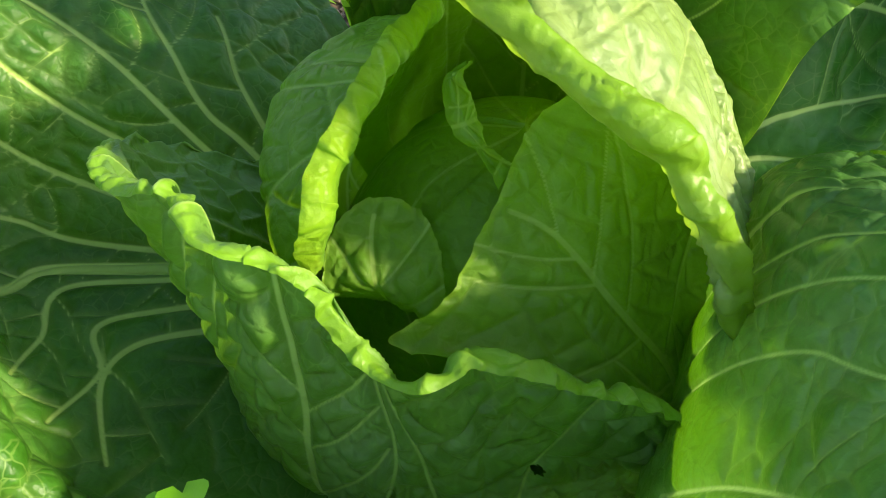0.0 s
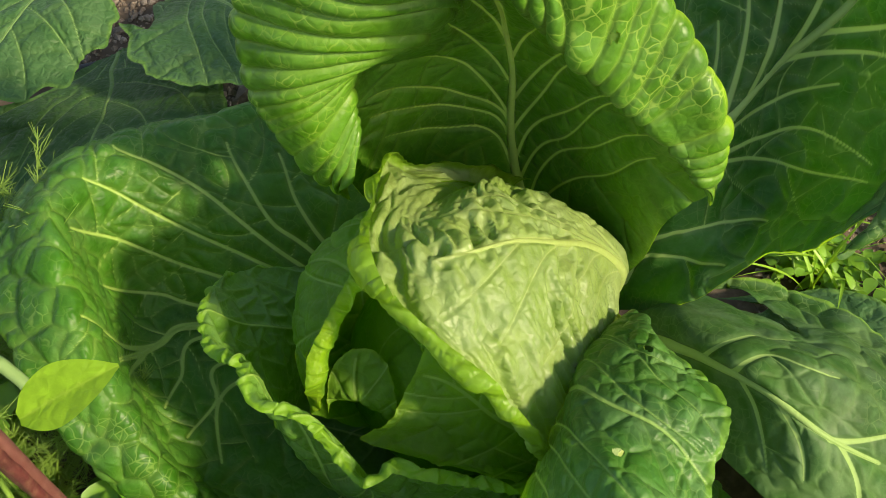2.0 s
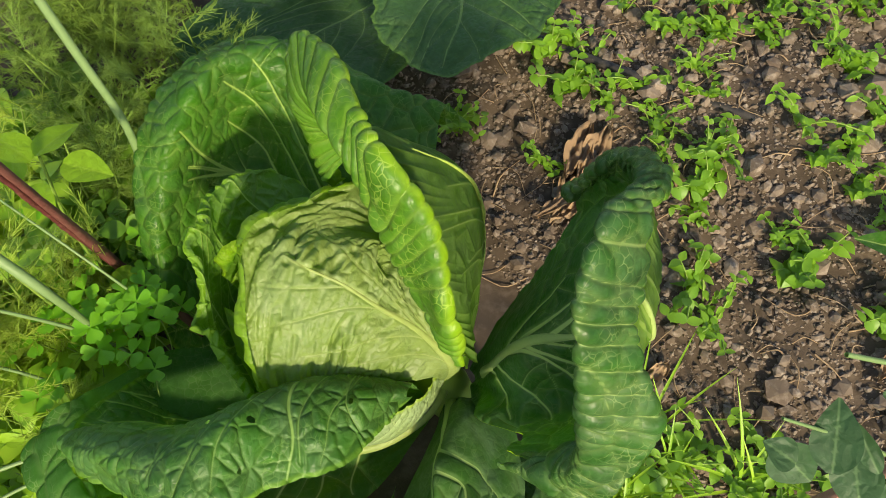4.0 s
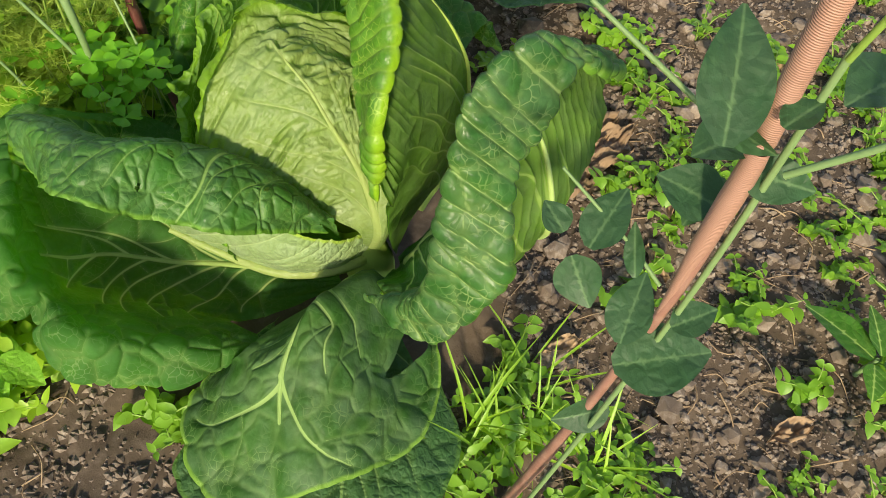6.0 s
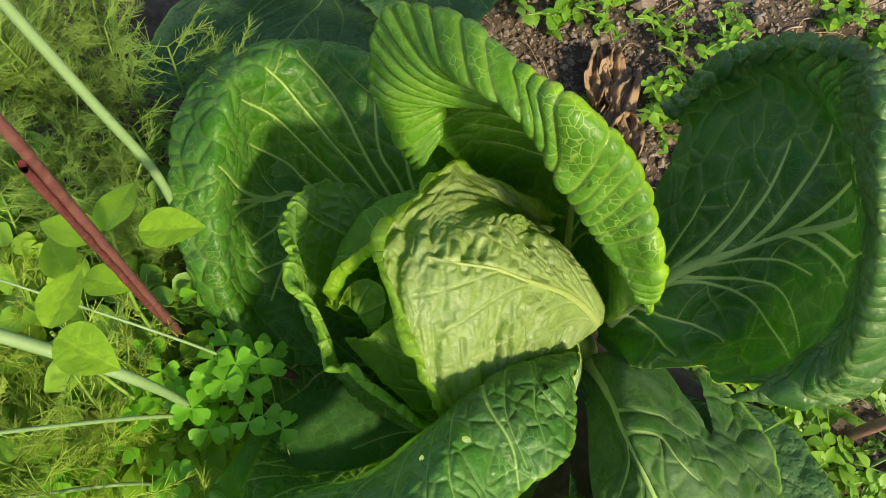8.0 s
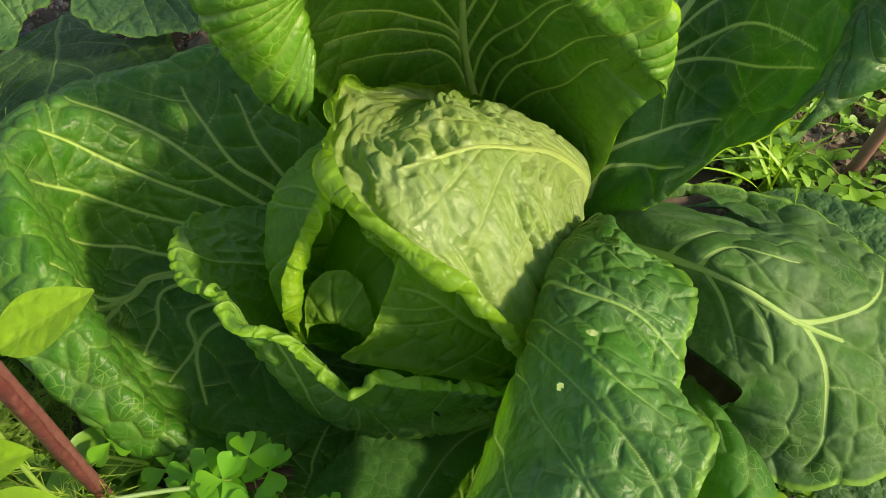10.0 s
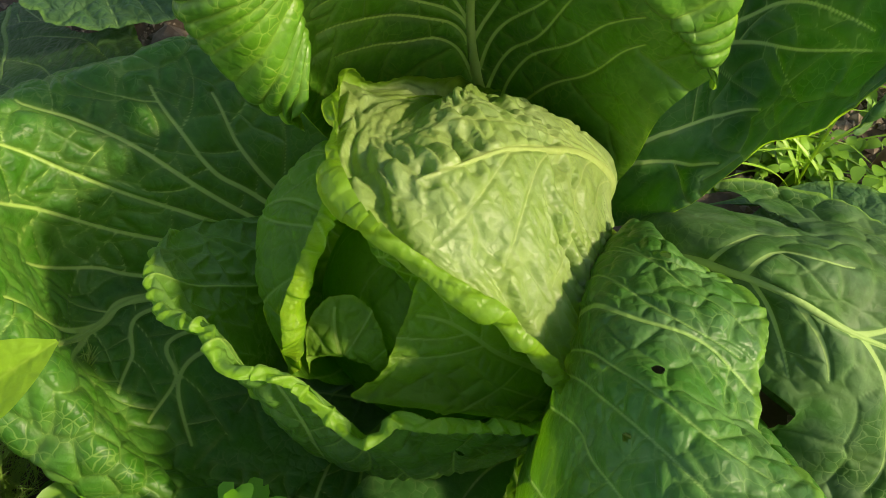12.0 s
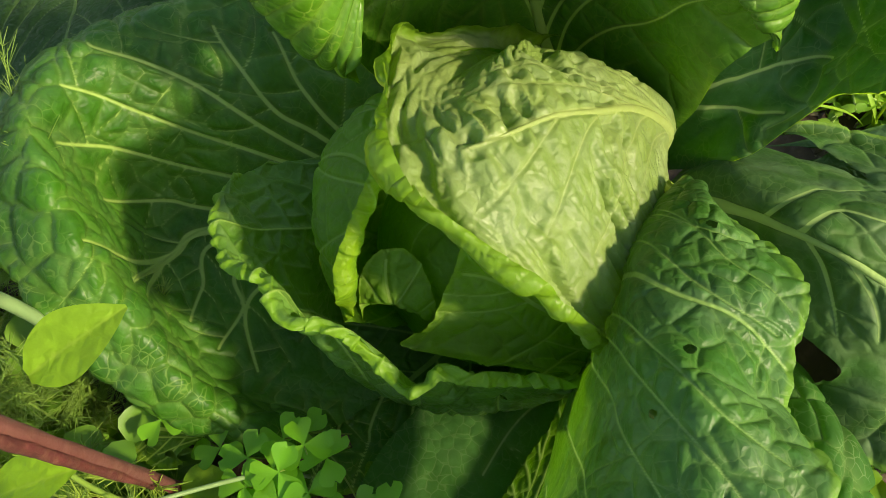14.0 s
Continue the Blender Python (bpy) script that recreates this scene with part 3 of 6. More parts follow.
    p = p + nrm * (sign * (puff + groove) + (low + rimw) * thin)[..., None]
    faces = grid_faces(*p.shape[:2])
    flat = p.reshape(-1, 3)
    if holes:
        mids = flat[faces].mean(1)
        keep = np.ones(len(faces), bool)
        for j, (hx, hy, hz, hr) in enumerate(holes):
            e = mids - (hx, hy, hz)
            near = mids[np.argmin((e**2).sum(1))]
            e = mids - near
            ang = np.arctan2(e[:, 1], e[:, 0])
            keep &= np.sqrt((e**2).sum(1)) > hr * (1 + 0.22 * np.sin(2 * ang + j) + 0.07 * np.sin(3 * ang + 2 * j))
        faces = faces[keep]
    if side < 0:
        faces = faces[:, ::-1]
    me = mesh_from(name, flat, faces, material, {"vd": vd, "ed": ed})
    ob = part(name, me, parent, label)
    if under:
        low_side = p[: n_b] - nrm[: n_b] * (0.0014 - 0.0008 * np.exp(-(np.maximum(vd[: n_b], 0) / 0.0016) ** 2))[..., None]
        low_faces = grid_faces(*low_side.shape[:2])
        part("underside", mesh_from("underside", low_side.reshape(-1, 3), low_faces if side < 0 else low_faces[:, ::-1], under, {"vd": vd[: n_b], "ed": ed[: n_b]}), ob, "paler ribbed underside of the leaf")
    if midrib and ribline:
        q = [(int(a), int(b)) for a, b in ribline]
        q = [q[k] for k in np.linspace(0, len(q) - 1, 16).astype(int)]
        size = np.interp(np.linspace(0, 1, 16), (0, 0.3, 0.6, 1), (rib * 1.3, rib * 0.95, rib * 0.55, rib * 0.15))
        line = np.array([p[a, b] - nrm[a, b] * w * (0.55 if sign > 0 else -0.70) for (a, b), w in zip(q, size)])
        vv, ff = tube(line, size, 10, 60)
        part("midrib", mesh_from("midrib", vv, ff, material, {"vd": np.full(len(vv), -0.001), "ed": np.full(len(vv), 0.1)}), ob, "pale thick midrib")
    return ob


# ---- ground ----
def ground_z(x, y):
    return 0.030 * smooth_noise(x * 3.1, y * 3.1, 1) + 0.022 * smooth_noise(x * 9, y * 9, 2) + 0.012 * smooth_noise(x * 28, y * 28, 3) + 0.007 * smooth_noise(x * 75, y * 75, 4) - 0.004 + 0.15 * np.clip(y - 0.2, 0, 0.9)


def ground():
    n = 200
    s = np.linspace(-1, 1, n)
    w = np.sign(s) * (1.05 * np.abs(s) + 39 * np.abs(s) ** 9)
    x, y = np.meshgrid(w + 0.0, w + 0.25, indexing="ij")
    p = np.stack([x, y, ground_z(x, y)], -1).reshape(-1, 3)
    return tagged(new("ground", mesh_from("ground", p, grid_faces(n, n), SOIL)), "brown crumbly garden soil with clods", "ground", kind="structure")


ground()

# ---- the cabbage ----
cabbage = thing("cabbage", "large green cabbage with open head and spread outer leaves", "cabbage")
stump = tube([(0.052, 0.075, -0.02), (0.050, 0.07, 0.04), (0.03, 0.05, 0.10)], (0.026, 0.028, 0.02), 12, 12)
part("stem", mesh_from("stem", *stump, TWIG), cabbage, "pale thick stem in the heart of the leaves")
HEAD = (-0.04, 0.0, 0.12)
leaf(cabbage, [
    [(0.052, 0.060, 0.070), (0.055, 0.070, 0.070), (0.050, 0.080, 0.070)],
    [(0.063, 0.050, 0.132), (0.065, 0.081, 0.153), (0.050, 0.097, 0.141)],
    [(0.053, -0.027, 0.180), (0.023, 0.001, 0.226), (0.006, 0.036, 0.247), (-0.022, 0.064, 0.254), (-0.004, 0.090, 0.206), (0.028, 0.106, 0.150)],
    [(0.038, -0.066, 0.187), (-0.007, -0.042, 0.251), (-0.040, -0.010, 0.282), (-0.070, 0.016, 0.266), (-0.064, 0.065, 0.240), (-0.012, 0.106, 0.182)],
    [(0.026, -0.093, 0.179), (0.003, -0.093, 0.223), (-0.020, -0.083, 0.251), (-0.047, -0.066, 0.271), (-0.076, -0.047, 0.279), (-0.091, -0.016, 0.281), (-0.100, 0.022, 0.269), (-0.102, 0.074, 0.252), (-0.093, 0.087, 0.226), (-0.045, 0.108, 0.204), (-0.013, 0.118, 0.163)]],
    HOOD, "pale waxy hood leaf folded over the head", HEAD, curl=(0.0044, 185), segs=0.0085, sign=-1.0, bulge=0.0005, rib=0.0050, seed=3, wave=0.003, nr=250, nt=440, veinw=0.30, crinkle=0.0130, pillow=0.0001, gap=0.5, wander=2.0, pleat=0.0012, ragged=0.0008,
    drawn=(((0.06, 0.40), (0.373, 0.376), (0.593, 0.345), (0.76, 0.399), (0.86, 0.415)), ((0.34, 0.39), (0.578, 0.451), (0.80, 0.60)), ((0.45, 0.372), (0.65, 0.426), (0.73, 0.51), (0.84, 0.58)), ((0.40, 0.36), (0.62, 0.178), (0.81, 0.15)), ((0.54, 0.348), (0.726, 0.287), (0.86, 0.24)),
        ((0.69, 0.37), (0.802, 0.351), (0.90, 0.32)), ((0.22, 0.41), (0.5, 0.56), (0.75, 0.75)), ((0.25, 0.36), (0.5, 0.16), (0.7, 0.07))))
leaf(cabbage, [
    [(0.000, -0.020, 0.045), (-0.030, -0.020, 0.040), (-0.060, -0.000, 0.045), (-0.060, 0.030, 0.050)],
    [(0.056, -0.055, 0.060), (-0.028, -0.096, 0.069), (-0.088, -0.099, 0.067), (-0.140, -0.079, 0.069), (-0.162, -0.040, 0.075), (-0.152, 0.019, 0.080), (-0.108, 0.049, 0.070)],
    [(0.057, -0.075, 0.099), (0.022, -0.095, 0.109), (-0.037, -0.106, 0.120), (-0.088, -0.109, 0.112), (-0.146, -0.091, 0.121), (-0.176, -0.046, 0.133), (-0.173, 0.019, 0.131), (-0.147, 0.059, 0.110)],
    [(0.045, -0.076, 0.116), (0.016, -0.091, 0.149), (-0.010, -0.100, 0.175), (-0.035, -0.104, 0.188), (-0.054, -0.106, 0.197), (-0.073, -0.103, 0.195), (-0.087, -0.115, 0.199), (-0.100, -0.103, 0.191), (-0.110, -0.094, 0.197), (-0.118, -0.087, 0.209), (-0.137, -0.080, 0.214), (-0.155, -0.081, 0.224), (-0.169, -0.059, 0.221), (-0.189, -0.050, 0.214), (-0.206, -0.034, 0.207), (-0.218, -0.010, 0.197), (-0.222, 0.020, 0.184), (-0.213, 0.045, 0.165), (-0.190, 0.060, 0.145), (-0.160, 0.075, 0.130)]],
    FRESH, "cup-shaped wrapper leaf with rolled yellow-green rim", HEAD, mid=0.5, curl=(0.0074, 128), segs=0.0095, seed=5, nr=170, nt=440, rib=0.003, sign=-1.0, bulge=0.0008, midrib=False, pleat=0.0013, ragged=0.0008, pillow=0.0020, veins=6, veinw=0.8, gap=0.013, holes=((-0.175, -0.061, 0.214, 0.0035), (-0.042, -0.108, 0.124, 0.003)))
leaf(cabbage, [
    [(-0.050, -0.020, 0.050), (-0.060, 0.010, 0.050), (-0.050, 0.040, 0.050)],
    [(-0.110, -0.060, 0.120), (-0.135, -0.030, 0.120), (-0.140, 0.020, 0.120), (-0.110, 0.060, 0.120)],
    [(-0.130, -0.070, 0.165), (-0.147, -0.045, 0.185), (-0.155, -0.015, 0.198), (-0.150, 0.020, 0.208), (-0.125, 0.055, 0.213), (-0.100, 0.075, 0.200)],
    [(-0.124, -0.073, 0.186), (-0.119, -0.064, 0.203), (-0.118, -0.057, 0.217), (-0.113, -0.047, 0.225), (-0.103, -0.027, 0.237), (-0.094, -0.012, 0.244), (-0.086, 0.010, 0.244), (-0.085, 0.050, 0.228)]],
    INNER, "wrapper leaf with a rolled light edge", HEAD, mid=0.55, curl=(0.0076, 150), segs=0.0095, seed=7, nr=150, nt=320, rib=0.002, sign=-1.0, bulge=0.0005, midrib=False, veins=4, pleat=0.0016, ragged=0.0008, pillow=0.0007, gap=0.02)
leaf(cabbage, [
    [(0.03, -0.05, 0.1), (0.028, -0.068, 0.112), (0.02, -0.085, 0.115)][::-1],
    [(0.01, -0.088, 0.135), (-0.02, -0.088, 0.155), (-0.03, -0.07, 0.178), (-0.010, -0.045, 0.192), (0.022, -0.035, 0.175), (0.048, -0.045, 0.150)],
    [(0.0, -0.099, 0.15), (-0.04, -0.1, 0.172), (-0.098, -0.088, 0.172), (-0.08, -0.078, 0.188), (-0.066, -0.058, 0.212), (-0.05, -0.035, 0.238), (-0.02, -0.025, 0.246), (0.015, -0.022, 0.222), (0.045, -0.045, 0.175)]],
    PLAIN, "triangular inner wrapper leaf", (-0.06, -0.12, 0.30), mid=0.45, seed=9, nr=110, nt=240, rib=0.0022, bulge=0.0005, midrib=False, veins=4, wave=0.002, pillow=0.0009, gap=0.012, ragged=0.0015)
leaf(cabbage, [
    [(-0.095, -0.03, 0.13), (-0.09, -0.035, 0.13), (-0.085, -0.04, 0.13)],
    [(-0.125, -0.06, 0.165), (-0.108, -0.064, 0.178), (-0.088, -0.068, 0.165)],
    [(-0.127, -0.07, 0.165), (-0.124, -0.05, 0.187), (-0.112, -0.037, 0.195), (-0.095, -0.036, 0.194), (-0.083, -0.05, 0.187), (-0.078, -0.072, 0.165)]],
    PLAIN, "small rounded inner leaf", (-0.1, -0.12, 0.25), mid=0.5, seed=11, nr=60, nt=120, rib=0.0010, bulge=0.0003, midrib=False, veins=3, wave=0.001, thin=0.3, pillow=0.0005, gap=0.010)

leaf(cabbage, [
    [(-0.05, 0.03, 0.08), (-0.03, 0.04, 0.08), (-0.01, 0.03, 0.08)],
    [(-0.125, 0.045, 0.15), (-0.07, 0.095, 0.15), (0.0, 0.095, 0.15), (0.04, 0.05, 0.14)],
    [(-0.105, 0.015, 0.225), (-0.095, 0.055, 0.228), (-0.06, 0.08, 0.23), (-0.01, 0.08, 0.215), (0.03, 0.04, 0.20)]],
    PLAIN, "inner wrapper leaf behind the heart", (-0.05, -0.05, 0.25), mid=0.5, seed=12, nr=80, nt=160, rib=0.002, bulge=0.0004, midrib=False, veins=4, pillow=0.0005)

leaf(cabbage, [
    [(-0.076, -0.015, 0.245), (-0.083, -0.017, 0.240), (-0.084, -0.022, 0.234), (-0.080, -0.029, 0.223), (-0.070, -0.034, 0.217), (-0.062, -0.041, 0.207)],
    [(-0.076, -0.020, 0.246), (-0.081, -0.022, 0.242), (-0.080, -0.026, 0.238), (-0.075, -0.031, 0.228), (-0.069, -0.036, 0.221), (-0.060, -0.041, 0.212)],
    [(-0.073, -0.015, 0.244), (-0.077, -0.018, 0.240), (-0.073, -0.022, 0.235), (-0.069, -0.028, 0.225), (-0.065, -0.032, 0.219), (-0.056, -0.036, 0.215)]],
    PLAIN, "small curled strip of an inner leaf at the heart", (-0.08, -0.20, 0.35), mid=0.5, seed=14, nr=30, nt=90, rib=0.0008, bulge=0.0002, midrib=False, veins=3, wave=0.0008, thin=0.2, pillow=0.0003, ragged=0.0008)


def head_core():
    """The tight ball in the middle: overlapping leaves wrapped round an egg."""
    nr, nt = 90, 160
    th, ph = np.meshgrid(np.linspace(0, np.pi * 0.9, nr), np.linspace(0, 2 * np.pi, nt), indexing="ij")
    lap = 1 + 0.02 * np.floor(((ph * 2.2 + th * 1.1) / (2 * np.pi)) % 1 * 2)
    p = np.stack([-0.05 + 0.083 * lap * np.sin(th) * np.cos(ph), 0.0 + 0.078 * lap * np.sin(th) * np.sin(ph), 0.108 + 0.098 * lap * np.cos(th)], -1)
    e = (ph * 7 / (2 * np.pi) + 0.4 * np.sin(th * 3)) % 1
    vd = np.abs(e - 0.5) * 0.07 * np.sin(th) - 0.0006
    me = mesh_from("heart", p.reshape(-1, 3), grid_faces(nr, nt), PLAIN, {"vd": vd, "ed": th * 0 + 0.1})
    part("heart", me, cabbage, "tight pale green heart of the head")


head_core()
leaf(cabbage, [
    [(0.005, 0.085, 0.045), (0.020, 0.100, 0.045), (0.045, 0.100, 0.045)],
    [(-0.104, 0.091, 0.149), (-0.066, 0.149, 0.140), (-0.018, 0.161, 0.141), (0.029, 0.122, 0.141), (0.078, 0.082, 0.140)],
    [(-0.140, 0.088, 0.228), (-0.107, 0.131, 0.250), (-0.039, 0.163, 0.261), (0.025, 0.132, 0.260), (0.090, 0.075, 0.208)],
    [(-0.134, 0.086, 0.255), (-0.111, 0.107, 0.305), (-0.063, 0.117, 0.333), (-0.019, 0.106, 0.362), (0.030, 0.090, 0.336), (0.074, 0.082, 0.292), (0.113, 0.074, 0.246)],
    [(-0.122, 0.077, 0.275), (-0.109, 0.082, 0.330), (-0.064, 0.082, 0.362), (-0.037, 0.070, 0.417), (0.001, 0.049, 0.395), (0.054, 0.047, 0.336), (0.108, 0.060, 0.272)],
    [(-0.124, 0.061, 0.252), (-0.134, 0.058, 0.330), (-0.097, 0.058, 0.398), (-0.036, 0.044, 0.428), (0.026, 0.050, 0.393), (0.074, 0.050, 0.330), (0.106, 0.051, 0.258)],
    [(-0.124, 0.072, 0.223), (-0.151, 0.064, 0.257), (-0.165, 0.061, 0.315), (-0.156, 0.074, 0.403), (-0.093, 0.079, 0.431), (-0.031, 0.063, 0.435), (0.011, 0.057, 0.435), (0.057, 0.067, 0.395), (0.096, 0.052, 0.332), (0.108, 0.061, 0.244)]],
    LIGHT, "upright leaf curving over the head with recurved bright margin", (-0.02, 0.0, 0.25), mid=0.5, seed=13, nr=230, nt=470, rib=0.0050, curl=(0.004, 120), pillow=0.0020, veinw=0.95, wander=2.0, under=UNDER, edge_veins=0.0125, pleats=0.0036, holes=((-0.02, 0.048, 0.43, 0.0022), (0.035, 0.044, 0.39, 0.0028), (-0.12, 0.07, 0.385, 0.0022), (0.07, 0.05, 0.36, 0.0018)), bulge=0.0004, puff_rim=1.2, gap=0.032,
    drawn=(((0.10, 0.47), (0.383, 0.482), (0.494, 0.49), (0.597, 0.471), (0.70, 0.456)), ((0.30, 0.476), (0.383, 0.46), (0.42, 0.369), (0.477, 0.232), (0.52, 0.13)), ((0.35, 0.477), (0.403, 0.465), (0.461, 0.348), (0.519, 0.252), (0.58, 0.14)), ((0.40, 0.478), (0.506, 0.392), (0.576, 0.309), (0.64, 0.20)), ((0.48, 0.48), (0.601, 0.386), (0.72, 0.33)), ((0.57, 0.475), (0.66, 0.43), (0.74, 0.39)),
        ((0.25, 0.475), (0.358, 0.433), (0.399, 0.29), (0.457, 0.139)), ((0.44, 0.495), (0.564, 0.584), (0.70, 0.625)), ((0.37, 0.49), (0.494, 0.586), (0.68, 0.655)), ((0.31, 0.49), (0.391, 0.55), (0.481, 0.661), (0.60, 0.73)), ((0.26, 0.49), (0.358, 0.578), (0.444, 0.682), (0.66, 0.765)), ((0.20, 0.49), (0.362, 0.631), (0.461, 0.757), (0.63, 0.84)), ((0.15, 0.48), (0.333, 0.693), (0.432, 0.814), (0.59, 0.88)), ((0.53, 0.49), (0.64, 0.54))))
leaf(cabbage, [
    [(0.050, 0.100, 0.050), (0.062, 0.100, 0.050), (0.070, 0.090, 0.050)],
    [(0.041, 0.164, 0.128), (0.076, 0.148, 0.185), (0.106, 0.122, 0.185), (0.125, 0.106, 0.132), (0.114, 0.066, 0.109)],
    [(0.045, 0.214, 0.215), (0.091, 0.205, 0.276), (0.143, 0.171, 0.279), (0.159, 0.169, 0.245), (0.181, 0.135, 0.180), (0.166, 0.084, 0.156)],
    [(0.031, 0.243, 0.236), (0.081, 0.248, 0.315), (0.131, 0.223, 0.343), (0.172, 0.194, 0.331), (0.207, 0.147, 0.297), (0.222, 0.092, 0.246), (0.179, 0.054, 0.212)],
    [(0.022, 0.247, 0.246), (0.072, 0.247, 0.336), (0.120, 0.209, 0.387), (0.152, 0.162, 0.408), (0.196, 0.140, 0.370), (0.222, 0.101, 0.311), (0.211, 0.059, 0.256)],
    [(0.022, 0.237, 0.246), (0.063, 0.242, 0.347), (0.121, 0.202, 0.427), (0.151, 0.139, 0.474), (0.180, 0.096, 0.459), (0.205, 0.084, 0.416), (0.228, 0.077, 0.346), (0.232, 0.063, 0.288), (0.188, 0.040, 0.227)],
    [(0.013, 0.247, 0.236), (0.053, 0.259, 0.337), (0.126, 0.221, 0.418), (0.158, 0.169, 0.455), (0.193, 0.137, 0.422), (0.222, 0.123, 0.394), (0.249, 0.119, 0.353), (0.262, 0.083, 0.289), (0.234, 0.055, 0.263), (0.200, 0.046, 0.232)]],
    COOL, "tall spoon-shaped outer leaf with a recurved blue-green margin", (0.08, 0.1, 0.4), mid=0.52, seed=17, nr=240, nt=480, rib=0.0064, curl=(0.004, 120), pillow=0.0020, blister=(0.030, 0.22), edge_veins=0.018, pleats=0.0032, bulge=0.0005, veinw=1.05, wander=1.5, under=UNDER, puff_rim=1.2, gap=0.05, lobes=0.008,
    drawn=(((0.05, 0.48), (0.328, 0.478), (0.542, 0.547), (0.80, 0.578)), ((0.36, 0.47), (0.474, 0.401), (0.569, 0.347)), ((0.42, 0.49), (0.538, 0.434), (0.648, 0.403)), ((0.50, 0.53), (0.625, 0.503), (0.74, 0.535)), ((0.62, 0.56), (0.739, 0.587)), ((0.25, 0.46), (0.364, 0.413), (0.474, 0.332)),
        ((0.32, 0.476), (0.455, 0.589), (0.569, 0.656)), ((0.28, 0.485), (0.423, 0.639), (0.526, 0.72), (0.60, 0.81)), ((0.50, 0.54), (0.613, 0.637), (0.672, 0.708)), ((0.56, 0.552), (0.676, 0.656), (0.77, 0.75)), ((0.64, 0.565), (0.80, 0.668)), ((0.22, 0.49), (0.308, 0.534), (0.482, 0.777), (0.60, 0.84)), ((0.16, 0.47), (0.28, 0.38), (0.40, 0.27)), ((0.14, 0.50), (0.28, 0.72), (0.45, 0.89)), ((0.10, 0.51), (0.22, 0.78), (0.36, 0.94))))
leaf(cabbage, [
    [(-0.000, 0.085, 0.030), (-0.002, 0.079, 0.030), (-0.003, 0.072, 0.030), (-0.005, 0.066, 0.030), (-0.005, 0.059, 0.030), (-0.003, 0.053, 0.030), (-0.001, 0.047, 0.030), (0.002, 0.041, 0.030), (0.005, 0.035, 0.030)],
    [(-0.100, 0.140, 0.088), (-0.116, 0.120, 0.087), (-0.134, 0.098, 0.085), (-0.153, 0.073, 0.082), (-0.170, 0.043, 0.079), (-0.180, 0.007, 0.072), (-0.170, -0.027, 0.062), (-0.148, -0.055, 0.052), (-0.108, -0.064, 0.041)],
    [(-0.156, 0.197, 0.146), (-0.184, 0.166, 0.153), (-0.213, 0.133, 0.162), (-0.251, 0.095, 0.157), (-0.317, 0.045, 0.102), (-0.300, -0.013, 0.094), (-0.266, -0.062, 0.090), (-0.224, -0.100, 0.075), (-0.159, -0.109, 0.047)],
    [(-0.186, 0.232, 0.167), (-0.225, 0.197, 0.177), (-0.268, 0.158, 0.189), (-0.324, 0.111, 0.205), (-0.338, 0.047, 0.226), (-0.309, -0.013, 0.224), (-0.276, -0.066, 0.190), (-0.242, -0.113, 0.133), (-0.191, -0.143, 0.081)],
    [(-0.152, 0.249, 0.150), (-0.199, 0.220, 0.153), (-0.259, 0.188, 0.165), (-0.333, 0.144, 0.189), (-0.384, 0.074, 0.205), (-0.380, -0.007, 0.204), (-0.325, -0.074, 0.199), (-0.270, -0.126, 0.128), (-0.196, -0.149, 0.059)]],
    DARK, "broad dark outer leaf spread flat with a drooping margin", (-0.2, 0.0, 0.6), mid=0.65, spokes=True, seed=19, nr=230, nt=480, rib=0.0060, curl=(0.005, 100), veinw=1.35, wander=1.5, lobes=0.006, pillow=0.0017, bulge=0.0, gap=0.034, puff_rim=2.2, blister=(0.026, 0.50),
    drawn=(((0.15, 0.52), (0.531, 0.537), (0.621, 0.593), (0.76, 0.70)), ((0.2, 0.36), (0.481, 0.344), (0.58, 0.344), (0.753, 0.263)), ((0.2, 0.39), (0.51, 0.384), (0.745, 0.363), (0.864, 0.38)),
        ((0.2, 0.42), (0.539, 0.413), (0.753, 0.426), (0.83, 0.445)), ((0.2, 0.46), (0.551, 0.451), (0.708, 0.466), (0.80, 0.52)), ((0.2, 0.50), (0.539, 0.503), (0.63, 0.501), (0.728, 0.549)), ((0.626, 0.595), (0.737, 0.649), (0.83, 0.675)),
        ((0.646, 0.612), (0.675, 0.649), (0.745, 0.72)), ((0.2, 0.55), (0.531, 0.559), (0.588, 0.653), (0.642, 0.72)), ((0.2, 0.60), (0.502, 0.614), (0.535, 0.704), (0.621, 0.775)), ((0.2, 0.66), (0.486, 0.664), (0.58, 0.83)), ((0.2, 0.32), (0.49, 0.303), (0.671, 0.219))))
